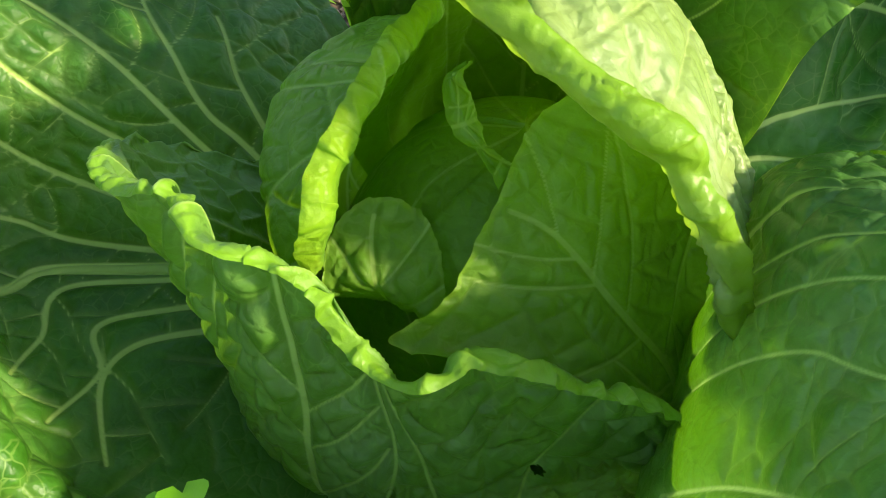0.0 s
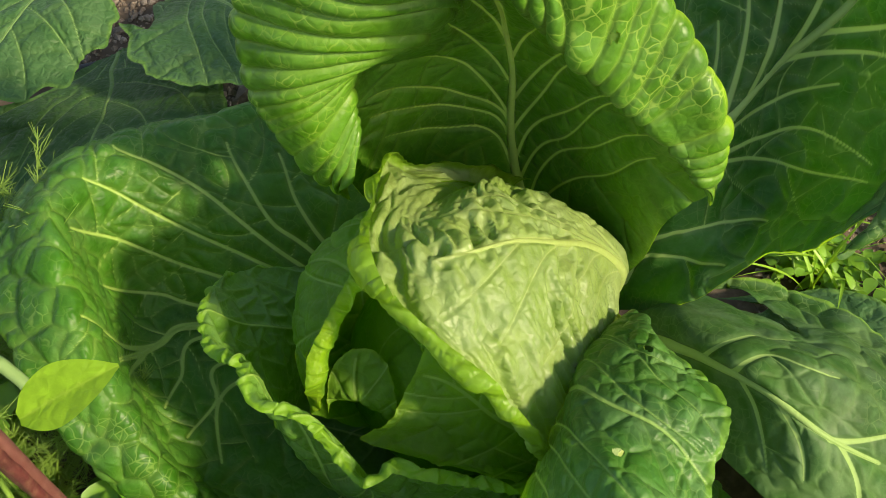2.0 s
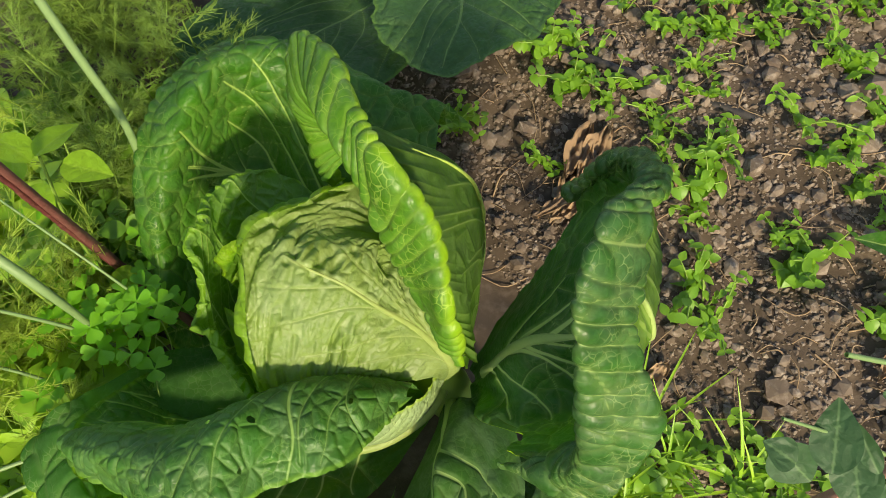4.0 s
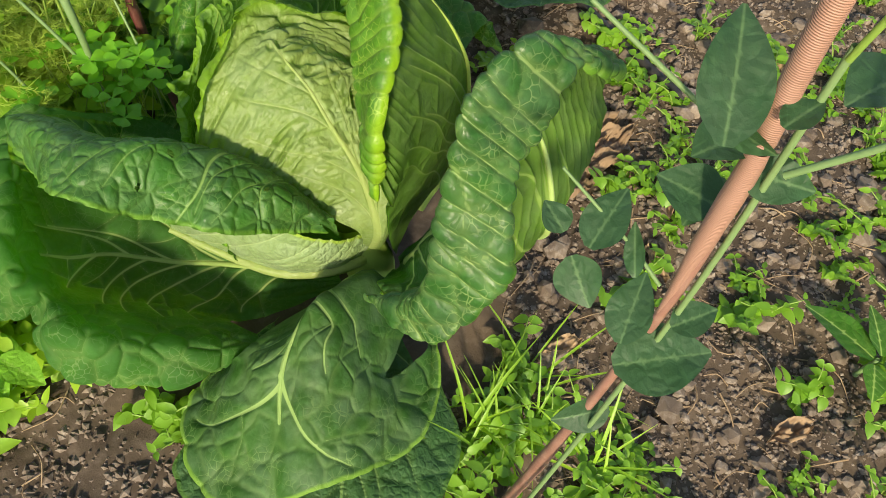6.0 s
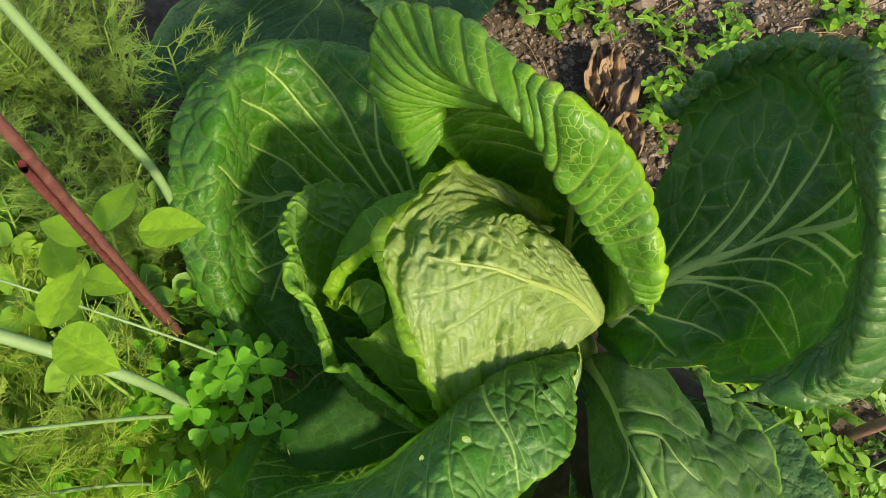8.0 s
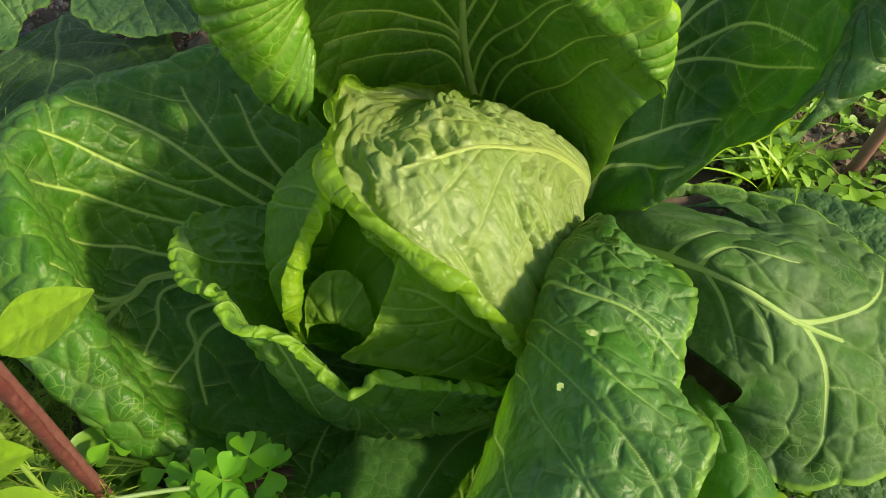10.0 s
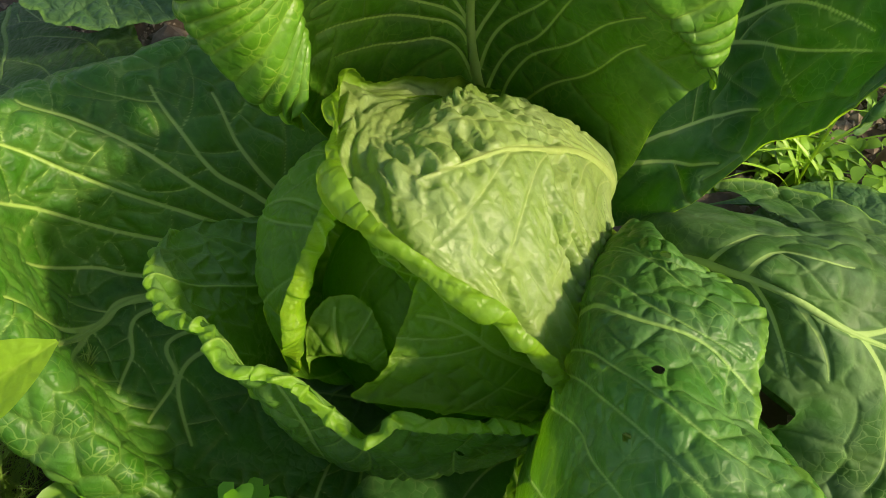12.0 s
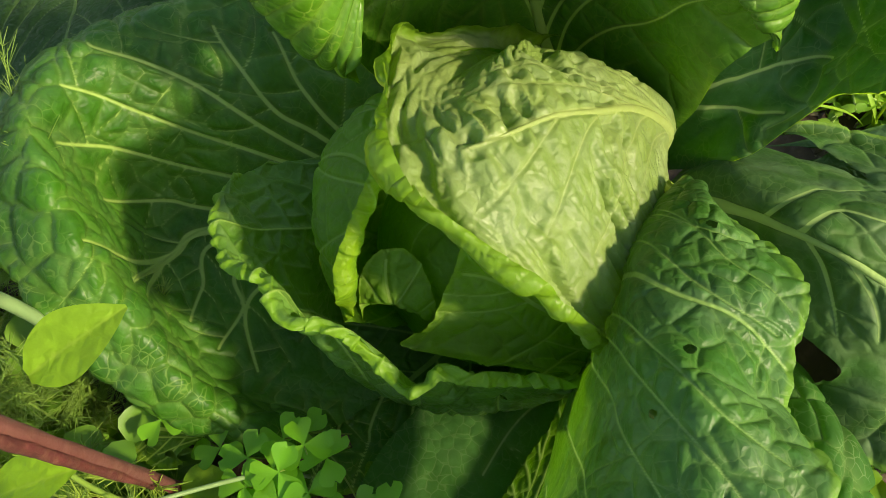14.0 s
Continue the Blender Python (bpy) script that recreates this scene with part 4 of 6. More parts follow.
leaf(cabbage, [
    [(0.060, 0.040, 0.070), (0.030, -0.030, 0.100), (0.000, -0.100, 0.120), (-0.020, -0.170, 0.130), (-0.050, -0.230, 0.140)],
    [(0.069, 0.026, 0.160), (0.041, -0.026, 0.205), (0.027, -0.091, 0.236), (0.021, -0.139, 0.236), (0.006, -0.182, 0.234), (-0.034, -0.217, 0.212), (-0.062, -0.262, 0.182)],
    [(0.078, 0.012, 0.178), (0.073, -0.035, 0.228), (0.057, -0.109, 0.256), (0.057, -0.133, 0.274), (0.043, -0.188, 0.269), (-0.001, -0.232, 0.241), (-0.053, -0.268, 0.193)],
    [(0.071, 0.021, 0.145), (0.095, -0.020, 0.186), (0.116, -0.066, 0.225), (0.103, -0.127, 0.229), (0.105, -0.171, 0.265), (0.075, -0.212, 0.249), (0.037, -0.228, 0.211), (-0.006, -0.253, 0.211), (-0.049, -0.270, 0.180)]],
    ARCHED, "long dark leaf arched outwards with insect holes", (0.06, -0.1, 0.6), mid=0.6, seed=23, nr=200, nt=460, rib=0.0021, midrib=False, veinw=0.8, wander=2.5, pillow=0.0017, bulge=0.0, gap=0.06, blister=(0.021, 0.20), lobes=0.006, drawn=(((0.20, 0.30), (0.598, 0.322), (0.819, 0.318), (0.99, 0.375)), ((0.25, 0.37), (0.618, 0.418), (0.734, 0.46), (0.93, 0.52)), ((0.3, 0.15), (0.749, 0.183), (0.97, 0.20)), ((0.15, 0.46), (0.482, 0.512), (0.603, 0.558), (0.85, 0.64)), ((0.3, 0.14), (0.643, 0.161), (0.859, 0.251), (0.97, 0.31)), ((0.25, 0.22), (0.60, 0.25), (0.95, 0.34)), ((0.15, 0.40), (0.5, 0.45), (0.75, 0.52), (0.95, 0.60)), ((0.1, 0.6), (0.45, 0.64), (0.9, 0.74)), ((0.1, 0.72), (0.5, 0.78), (0.9, 0.86))),
    holes=((0.052, -0.112, 0.258, 0.0035), (0.036, -0.14, 0.261, 0.0022), (0.083, -0.137, 0.257, 0.003), (0.073, -0.034, 0.226, 0.0025)))
leaf(cabbage, [
    [(0.020, -0.135, 0.095), (0.046, -0.088, 0.085), (0.070, -0.040, 0.080), (0.078, -0.005, 0.080), (0.074, 0.035, 0.078), (0.055, 0.068, 0.075)],
    [(0.018, -0.135, 0.125), (0.048, -0.088, 0.120), (0.078, -0.038, 0.118), (0.086, -0.003, 0.115), (0.078, 0.032, 0.105), (0.056, 0.064, 0.095)],
    [(0.010, -0.135, 0.165), (0.036, -0.090, 0.170), (0.066, -0.038, 0.168), (0.078, -0.004, 0.155), (0.074, 0.028, 0.135), (0.054, 0.058, 0.110)]],
    PALE, "pale underside of the arched leaf", (-0.10, -0.03, 0.12), mid=0.5, seed=25, nr=70, nt=200, rib=0.003, style="cross", veins=9, veinw=0.6, pillow=0.0006, bulge=0.0004, sign=-1.0, wave=0.001, thin=0.4, gap=0.03)
rib_v, rib_f = tube([(0.020, -0.137, 0.094), (0.046, -0.089, 0.084), (0.070, -0.040, 0.079), (0.077, -0.005, 0.079), (0.073, 0.035, 0.077), (0.055, 0.068, 0.07)], (0.0035, 0.0050, 0.0065, 0.0075), 12, 50)
part("midrib", mesh_from("midrib", rib_v, rib_f, HOOD, {"vd": np.full(len(rib_v), -0.001), "ed": np.full(len(rib_v), 0.1)}), cabbage, "thick yellow-green midrib of the arched leaf")
leaf(cabbage, [
    [(0.045, 0.040, 0.025), (0.055, 0.035, 0.025), (0.065, 0.040, 0.025)],
    [(-0.075, -0.070, 0.055), (-0.030, -0.078, 0.050), (0.016, -0.120, 0.028), (0.060, -0.100, 0.020), (0.095, -0.030, 0.030)],
    [(-0.135, -0.155, 0.085), (-0.016, -0.182, 0.065), (0.022, -0.202, 0.050), (0.070, -0.165, 0.035), (0.103, -0.074, 0.030)],
    [(-0.125, -0.235, 0.115), (-0.011, -0.249, 0.105), (0.044, -0.244, 0.095), (0.071, -0.236, 0.080), (0.088, -0.202, 0.068), (0.096, -0.147, 0.055), (0.112, -0.084, 0.045)],
    [(-0.110, -0.270, 0.142), (-0.061, -0.272, 0.155), (0.008, -0.276, 0.168), (0.076, -0.271, 0.165), (0.108, -0.258, 0.155), (0.109, -0.243, 0.146), (0.113, -0.236, 0.130), (0.142, -0.224, 0.138), (0.154, -0.197, 0.125), (0.156, -0.159, 0.105), (0.154, -0.118, 0.090), (0.147, -0.080, 0.070), (0.141, -0.052, 0.055)],
    [(-0.105, -0.295, 0.128), (-0.089, -0.322, 0.130), (-0.019, -0.325, 0.135), (0.047, -0.320, 0.125), (0.091, -0.309, 0.112), (0.116, -0.278, 0.108), (0.112, -0.254, 0.120), (0.141, -0.251, 0.102), (0.170, -0.222, 0.092), (0.182, -0.175, 0.080), (0.183, -0.130, 0.070), (0.166, -0.088, 0.062), (0.150, -0.056, 0.050)]],
    LOBED, "low dark outer leaf with a lobed blue-green rim", (0.03, -0.15, 0.5), mid=0.42, seed=29, nr=190, nt=420, rib=0.004, curl=(0.005, 110), wave=0.006, gap=0.04, veinw=0.9, wander=1.5, lobes=0.008, pillow=0.0020, bulge=0.0, puff_rim=2.2, blister=(0.030, 0.66),
    drawn=(((0.08, 0.46), (0.251, 0.477), (0.414, 0.505), (0.591, 0.489), (0.70, 0.44)), ((0.26, 0.485), (0.45, 0.66), (0.69, 0.816)), ((0.34, 0.50), (0.50, 0.62), (0.69, 0.728)), ((0.42, 0.505), (0.52, 0.58), (0.66, 0.66)), ((0.55, 0.50), (0.66, 0.555)), ((0.20, 0.48), (0.35, 0.72), (0.66, 0.91)),
        ((0.10, 0.47), (0.22, 0.70), (0.40, 0.91)), ((0.36, 0.50), (0.547, 0.422), (0.66, 0.37)), ((0.47, 0.50), (0.616, 0.40), (0.70, 0.36)), ((0.10, 0.45), (0.20, 0.42), (0.34, 0.25), (0.463, 0.222)), ((0.16, 0.46), (0.26, 0.41), (0.379, 0.315), (0.52, 0.28)), ((0.24, 0.475), (0.399, 0.375), (0.56, 0.32)), ((0.08, 0.42), (0.20, 0.25), (0.369, 0.14))))
leaf(cabbage, [
    [(0.060, 0.060, 0.045), (0.066, 0.066, 0.050), (0.070, 0.075, 0.045)],
    [(0.093, 0.032, 0.064), (0.107, 0.028, 0.090), (0.108, 0.035, 0.112), (0.103, 0.060, 0.109), (0.099, 0.089, 0.075)],
    [(0.132, -0.028, 0.080), (0.148, -0.010, 0.110), (0.145, -0.000, 0.145), (0.156, 0.033, 0.127), (0.137, 0.098, 0.071)],
    [(0.170, -0.076, 0.092), (0.190, -0.043, 0.116), (0.181, -0.011, 0.140), (0.197, 0.016, 0.134), (0.206, 0.063, 0.083)],
    [(0.146, -0.071, 0.057), (0.195, -0.109, 0.058), (0.245, -0.084, 0.082), (0.259, -0.049, 0.087), (0.265, -0.010, 0.105), (0.253, 0.048, 0.085), (0.223, 0.098, 0.055), (0.152, 0.121, 0.054)],
    [(0.115, -0.030, 0.057), (0.155, -0.090, 0.052), (0.215, -0.130, 0.047), (0.285, -0.109, 0.052), (0.304, -0.059, 0.067), (0.304, 0.000, 0.083), (0.284, 0.059, 0.067), (0.233, 0.113, 0.051), (0.153, 0.127, 0.060), (0.093, 0.097, 0.054)]],
    CRUMPLED, "crumpled low leaf lying outwards with a pale midrib", (0.2, 0.0, 0.6), mid=0.38, seed=31, nr=170, nt=360, rib=0.0062, wave=0.007, veinw=1.3, gap=0.09, pillow=0.0017, blister=(0.034, 0.35), bulge=0.0, lobes=0.014, wander=2.0,
    drawn=(((0.03, 0.45), (0.124, 0.404), (0.379, 0.315), (0.586, 0.345), (0.80, 0.40)), ((0.29, 0.334), (0.367, 0.521), (0.556, 0.80)), ((0.379, 0.318), (0.485, 0.543), (0.68, 0.557)), ((0.509, 0.335), (0.562, 0.253), (0.627, 0.173)), ((0.396, 0.316), (0.533, 0.064)), ((0.67, 0.36), (0.846, 0.485), (0.96, 0.571)), ((0.70, 0.37), (0.80, 0.27), (0.93, 0.22))))
leaf(cabbage, [
    [(0.07, 0.05, 0.02), (0.075, 0.06, 0.02), (0.075, 0.07, 0.02)],
    [(0.13, 0.0, 0.03), (0.16, 0.03, 0.04), (0.14, 0.09, 0.04)],
    [(0.2, -0.08, 0.035), (0.26, -0.02, 0.05), (0.27, 0.05, 0.05), (0.2, 0.11, 0.04)],
    [(0.15, -0.08, 0.02), (0.25, -0.14, 0.03), (0.34, -0.1, 0.04), (0.38, -0.02, 0.05), (0.36, 0.07, 0.05), (0.27, 0.13, 0.04), (0.15, 0.12, 0.03)]],
    BLUE, "dull blue-green lowest leaf lying on the soil", (0.2, 0.0, 0.6), mid=0.5, seed=37, nr=80, nt=190, rib=0.004, veins=7, wave=0.012, lobes=0.014, gap=0.03)
leaf(cabbage, [
    [(0.0, 0.01, 0.025), (0.01, 0.0, 0.025), (0.02, 0.0, 0.03)],
    [(-0.04, -0.06, 0.02), (-0.07, -0.1, 0.025), (-0.05, -0.12, 0.03), (-0.01, -0.1, 0.04), (0.02, -0.06, 0.05)],
    [(-0.1, -0.13, 0.03), (-0.09, -0.17, 0.06), (-0.06, -0.19, 0.09), (-0.02, -0.17, 0.1), (0.02, -0.1, 0.08)],
    [(-0.1, -0.1, 0.02), (-0.147, -0.139, 0.03), (-0.125, -0.19, 0.09), (-0.09, -0.24, 0.15), (-0.06, -0.265, 0.175), (-0.02, -0.27, 0.17), (0.0, -0.22, 0.14), (0.02, -0.13, 0.1)]],
    DARK, "dark lower leaf half hidden under the head", (-0.1, -0.15, 0.5), mid=0.5, seed=41, nr=100, nt=220, rib=0.0035, veins=11, gap=0.012, wander=4.0)
leaf(cabbage, [
    [(-0.01, 0.03, 0.02), (-0.01, 0.015, 0.02), (0.0, 0.0, 0.02)],
    [(-0.13, 0.0, 0.045), (-0.13, -0.06, 0.035), (-0.07, -0.06, 0.02)],
    [(-0.22, -0.03, 0.06), (-0.21, -0.1, 0.05), (-0.13, -0.12, 0.03)],
    [(-0.26, -0.02, 0.05), (-0.27, -0.09, 0.045), (-0.24, -0.15, 0.03), (-0.19, -0.165, 0.03), (-0.13, -0.15, 0.02), (-0.07, -0.1, 0.02)]],
    DARK, "shaded lower leaf close to the soil", (-0.15, -0.1, 0.5), mid=0.5, seed=43, nr=110, nt=220, rib=0.0035, veins=7)

# ---- neighbouring blue-green plant ----
broccoli = thing("brassica_plant", "blue-green brassica plant with large dull leaves beside the cabbage", "plant")
leaf(broccoli, [
    [(-0.44, 0.40, 0.10), (-0.43, 0.41, 0.10), (-0.42, 0.42, 0.10)][::-1],
    [(-0.32, 0.42, 0.15), (-0.34, 0.35, 0.15), (-0.39, 0.31, 0.15)],
    [(-0.26, 0.46, 0.155), (-0.22, 0.39, 0.165), (-0.222, 0.32, 0.155), (-0.24, 0.27, 0.145), (-0.29, 0.242, 0.15), (-0.35, 0.23, 0.155), (-0.39, 0.26, 0.155), (-0.42, 0.31, 0.15)]],
    BLUE, "dull blue-green broad leaf", (-0.3, 0.3, 0.8), mid=0.5, seed=47, nr=80, nt=190, rib=0.003, veins=5, lobes=0.016, gap=0.03, wave=0.008)
leaf(broccoli, [
    [(-0.52, 0.42, 0.12), (-0.51, 0.42, 0.12), (-0.50, 0.42, 0.12)][::-1],
    [(-0.46, 0.32, 0.18), (-0.50, 0.30, 0.18), (-0.55, 0.32, 0.18)],
    [(-0.425, 0.33, 0.17), (-0.42, 0.28, 0.165), (-0.435, 0.235, 0.16), (-0.46, 0.20, 0.16), (-0.51, 0.19, 0.165), (-0.56, 0.175, 0.165), (-0.62, 0.22, 0.16), (-0.63, 0.3, 0.15)]],
    BLUE, "dull blue-green leaf with a wavy edge", (-0.5, 0.3, 0.8), mid=0.5, seed=53, nr=80, nt=190, rib=0.003, veins=5, wave=0.012, lobes=0.02, gap=0.03)
leaf(broccoli, [
    [(-0.50, 0.36, 0.06), (-0.49, 0.37, 0.06), (-0.48, 0.38, 0.06)][::-1],
    [(-0.36, 0.27, 0.11), (-0.40, 0.21, 0.115), (-0.47, 0.2, 0.11), (-0.53, 0.25, 0.1)],
    [(-0.33, 0.30, 0.11), (-0.305, 0.24, 0.115), (-0.29, 0.18, 0.12), (-0.36, 0.14, 0.12), (-0.43, 0.1, 0.115), (-0.47, 0.03, 0.105), (-0.53, 0.03, 0.1), (-0.58, 0.12, 0.1), (-0.6, 0.22, 0.1)]],
    BLUE, "dark blue-green lower leaf", (-0.45, 0.2, 0.8), mid=0.45, seed=59, nr=80, nt=200, rib=0.003, veins=6, lobes=0.02, gap=0.03, wave=0.008)

# ---- stake and red stem ----
def ragged_tube(pts, radii, sides, n, flat=0.75, rough=0.12, seed=1):
    """A stem with an oval, uneven section."""
    v, f = tube(pts, radii, sides, n)
    c = np.repeat(spline(pts, n), sides, 0)
    k, w = np.repeat(np.arange(n), sides), np.tile(np.arange(sides), n) * 6.283 / sides
    stretch = 1 + rough * 2 * (smooth_noise(k * 0.22, w * 1.3, seed) + 0.5 * smooth_noise(k * 0.9, w * 3.1, seed + 1))
    oval_form = np.sqrt(np.cos(w) ** 2 + (flat * np.sin(w)) ** 2)
    return c + (v - c) * (stretch * oval_form)[:, None], f


stake = thing("garden_stake", "peach-coloured ribbed plastic garden stake standing in the soil", "stake", at=(0, 0, 0))
part("sleeve", mesh_from("sleeve", *tube([(0.3425, 0.1465, 0.612), (0.339, 0.142, 0.66), (0.336, 0.137, 0.74), (0.325, 0.125, 1.0)], (0.0046, 0.0049, 0.0048, 0.0048), 18, 50), STAKE), stake)
part("sleeve", mesh_from("sleeve", *tube([(0.3452, 0.156, 0.478), (0.3448, 0.1545, 0.505), (0.344, 0.152, 0.54), (0.343, 0.149, 0.59), (0.3425, 0.147, 0.608)], (0.0018, 0.0030, 0.0045, 0.0051, 0.0044), 18, 50), STAKE), stake, "tapering torn lower sleeve")
part("rod", mesh_from("rod", *ragged_tube([(0.322, 0.174, -0.02), (0.335, 0.166, 0.2), (0.345, 0.157, 0.48), (0.3435, 0.150, 0.60)], (0.0062, 0.0056, 0.0036, 0.0030), 12, 40, 0.9, 0.10, 5), STAKEROD), stake, "dull brown-pink lower rod")
red = thing("red_stem", "dark red plant stem growing upright among weeds", "stem")
part("stem", mesh_from("stem", *ragged_tube([(-0.295, -0.166, -0.01), (-0.248, -0.169, 0.16), (-0.196, -0.173, 0.349), (-0.143, -0.177, 0.541), (-0.119, -0.179, 0.628)], (0.0080, 0.0060, 0.0046, 0.0042, 0.0040), 16, 120, 0.7, 0.10, 3), REDSTEM), red)
part("sheath", mesh_from("sheath", *ragged_tube([(-0.262, -0.171, 0.10), (-0.245, -0.173, 0.17), (-0.197, -0.1775, 0.342), (-0.145, -0.182, 0.531)], (0.0030, 0.0042, 0.0040, 0.0036), 12, 110, 0.55, 0.22, 4), REDSHEATH), red, "torn deep red sheath along the stem")
part("leaf_base", mesh_from("leaf_base", *ragged_tube([(-0.285, -0.166, 0.015), (-0.250, -0.152, 0.042), (-0.205, -0.140, 0.045), (-0.16, -0.125, 0.04)], (0.008, 0.0065, 0.006, 0.005), 10, 30, 0.7, 0.15, 6), REDSTEM), red, "dark red leaf base at the foot")


# ---- soil litter ----
def icosa():
    g = (1 + 5**0.5) / 2
    v = np.array([(-1, g, 0), (1, g, 0), (-1, -g, 0), (1, -g, 0), (0, -1, g), (0, 1, g), (0, -1, -g), (0, 1, -g), (g, 0, -1), (g, 0, 1), (-g, 0, -1), (-g, 0, 1)]) / 1.902
    d = np.linalg.norm(v[:, None] - v[None], axis=2)
    f = [(i, j, k) for i in range(12) for j in range(i + 1, 12) for k in range(j + 1, 12) if max(d[i, j], d[j, k], d[i, k]) < 1.2]
    f = [t if np.dot(np.cross(v[t[1]] - v[t[0]], v[t[2]] - v[t[0]]), v[t[0]]) > 0 else t[::-1] for t in f]
    return v, np.array(f)


ICO_V, ICO_F = icosa()


OCT_V = np.array([(1, 0, 0), (0, 1, 0), (-1, 0, 0), (0, -1, 0), (0, 0, 1), (0, 0, -1.0)])
OCT_F = np.array([(0, 1, 4), (1, 2, 4), (2, 3, 4), (3, 0, 4), (1, 0, 5), (2, 1, 5), (3, 2, 5), (0, 3, 5)])


def gravel(name, count, low, high, label, seed, area, base=(ICO_V, ICO_F)):
    rng = np.random.RandomState(seed)
    form, tris = base
    m = len(form)
    x, y = rng.uniform(area[0], area[1], count), rng.uniform(area[2], area[3], count)
    size = low * (high / low) ** (rng.rand(count) ** 2.2)
    v = form[None] * (1 + 0.45 * (rng.rand(count, m, 1) - 0.5)) * rng.uniform(0.6, 1.25, (count, 1, 3)) * size[:, None, None]
    a = rng.uniform(0, 6.28, count)
    c, s = np.cos(a)[:, None], np.sin(a)[:, None]
    v = np.stack([c * v[..., 0] - s * v[..., 1], s * v[..., 0] + c * v[..., 1], v[..., 2] * 0.75], -1)
    v += np.stack([x, y, ground_z(x, y) + size * 0.22], -1)[:, None]
    f = (tris[None] + m * np.arange(count)[:, None, None]).reshape(-1, 3)
    return tagged(new(name, mesh_from(name, v.reshape(-1, 3), f, STONE, smooth=False)), label, "soil crumbs", kind="stuff")


gravel("soil_crumbs", 44000, 0.0014, 0.0060, "fine brown crumbs and grit scattered over the soil", 5, (-0.55, 0.70, 0.22, 1.05), (OCT_V, OCT_F))
gravel("pebbles", 3000, 0.003, 0.012, "small grey-brown pebbles and clods lying on soil", 6, (-0.62, 0.75, 0.22, 1.40))
gravel("grit", 9000, 0.002, 0.007, "fine brown grit on the soil in front", 8, (-0.30, 0.55, -0.75, -0.20), (OCT_V, OCT_F))
gravel("grit", 5000, 0.0016, 0.008, "fine brown grit beside the outer leaves", 9, (0.20, 0.70, -0.2, 0.25), (OCT_V, OCT_F))


def straws(count, seed, area):
    """Thin bent bits of dry stalk and root lying on the soil."""
    rng = np.random.RandomState(seed)
    vs, fs, n0 = [], [], 0
    for _ in range(count):
        x, y, a, l = rng.uniform(area[0], area[1]), rng.uniform(area[2], area[3]), rng.uniform(0, 6.28), rng.uniform(0.015, 0.07)
        q = np.array([(x + np.cos(a + b) * l * t, y + np.sin(a + b) * l * t) for t, b in ((0, 0), (0.5, rng.uniform(-0.3, 0.3)), (1, rng.uniform(-0.5, 0.5)))])
        z = ground_z(q[:, 0], q[:, 1]) + np.array([0.003, rng.uniform(0.004, 0.010), 0.003])
        v, f = tube(np.column_stack([q, z]), (rng.uniform(0.0005, 0.0014), 0.0005), 5, 8)
        vs.append(v), fs.append(f + n0)
        n0 += len(v)
    return tagged(new("dry_straw", mesh_from("dry_straw", np.concatenate(vs), np.concatenate(fs), STRAW)), "thin dry tan straws and roots strewn on the soil", "straw", kind="stuff")


straws(260, 3, (-0.40, 0.60, 0.20, 0.75))
straws(90, 4, (-0.20, 0.50, -0.60, -0.22))
gravel("clods", 420, 0.008, 0.020, "lumpy grey-brown clods of dry soil", 14, (-0.45, 0.65, 0.24, 0.95))


# ---- small plants ----
def oval(length, width, fold=0.25, droop=0.15, heart=False, n=7, across=5):
    """A leaf blade along +x from the origin, folded along its midrib; five points across."""
    t = np.linspace(0, 1, n)
    w = np.sin(np.pi * np.clip(t, 0.02, 0.985) ** (0.75 if not heart else 1.15)) ** 0.8
    if heart:
        w = np.sin(np.pi * 0.5 * np.clip(t * 1.12, 0.03, 1)) ** 1.1 * np.sqrt(np.clip(1.06 - t**6, 0.0, 1))
    s = np.linspace(-1, 1, across)
    x = t[:, None] * length + 0 * s[None]
    if heart:
        x = x - length * 0.20 * (t[:, None] ** 6) * (1 - np.abs(s[None])) ** 1.0
    y = w[:, None] * width * 0.5 * s[None]
    z = fold * np.abs(y) - droop * length * (t[:, None] ** 2) + 0.0 * x
    return np.stack([x, y, z], -1).reshape(-1, 3), grid_faces(n, across)


def turned(v, rx=0.0, ry=0.0, rz=0.0, at=(0, 0, 0), s=1.0):
    m = np.array(Euler((rx, ry, rz)).to_matrix())
    return (v * s) @ m.T + np.asarray(at)


class Bag:
    """Collects faces of many small pieces into one mesh."""

    def __init__(self):
        self.v, self.f, self.n = [], [], 0

    def add(self, vf):
        v, f = vf
        self.v.append(v), self.f.append(f + self.n)
        self.n += len(v)

    def mesh(self, name, material):
        return mesh_from(name, np.concatenate(self.v), np.concatenate(self.f), material)


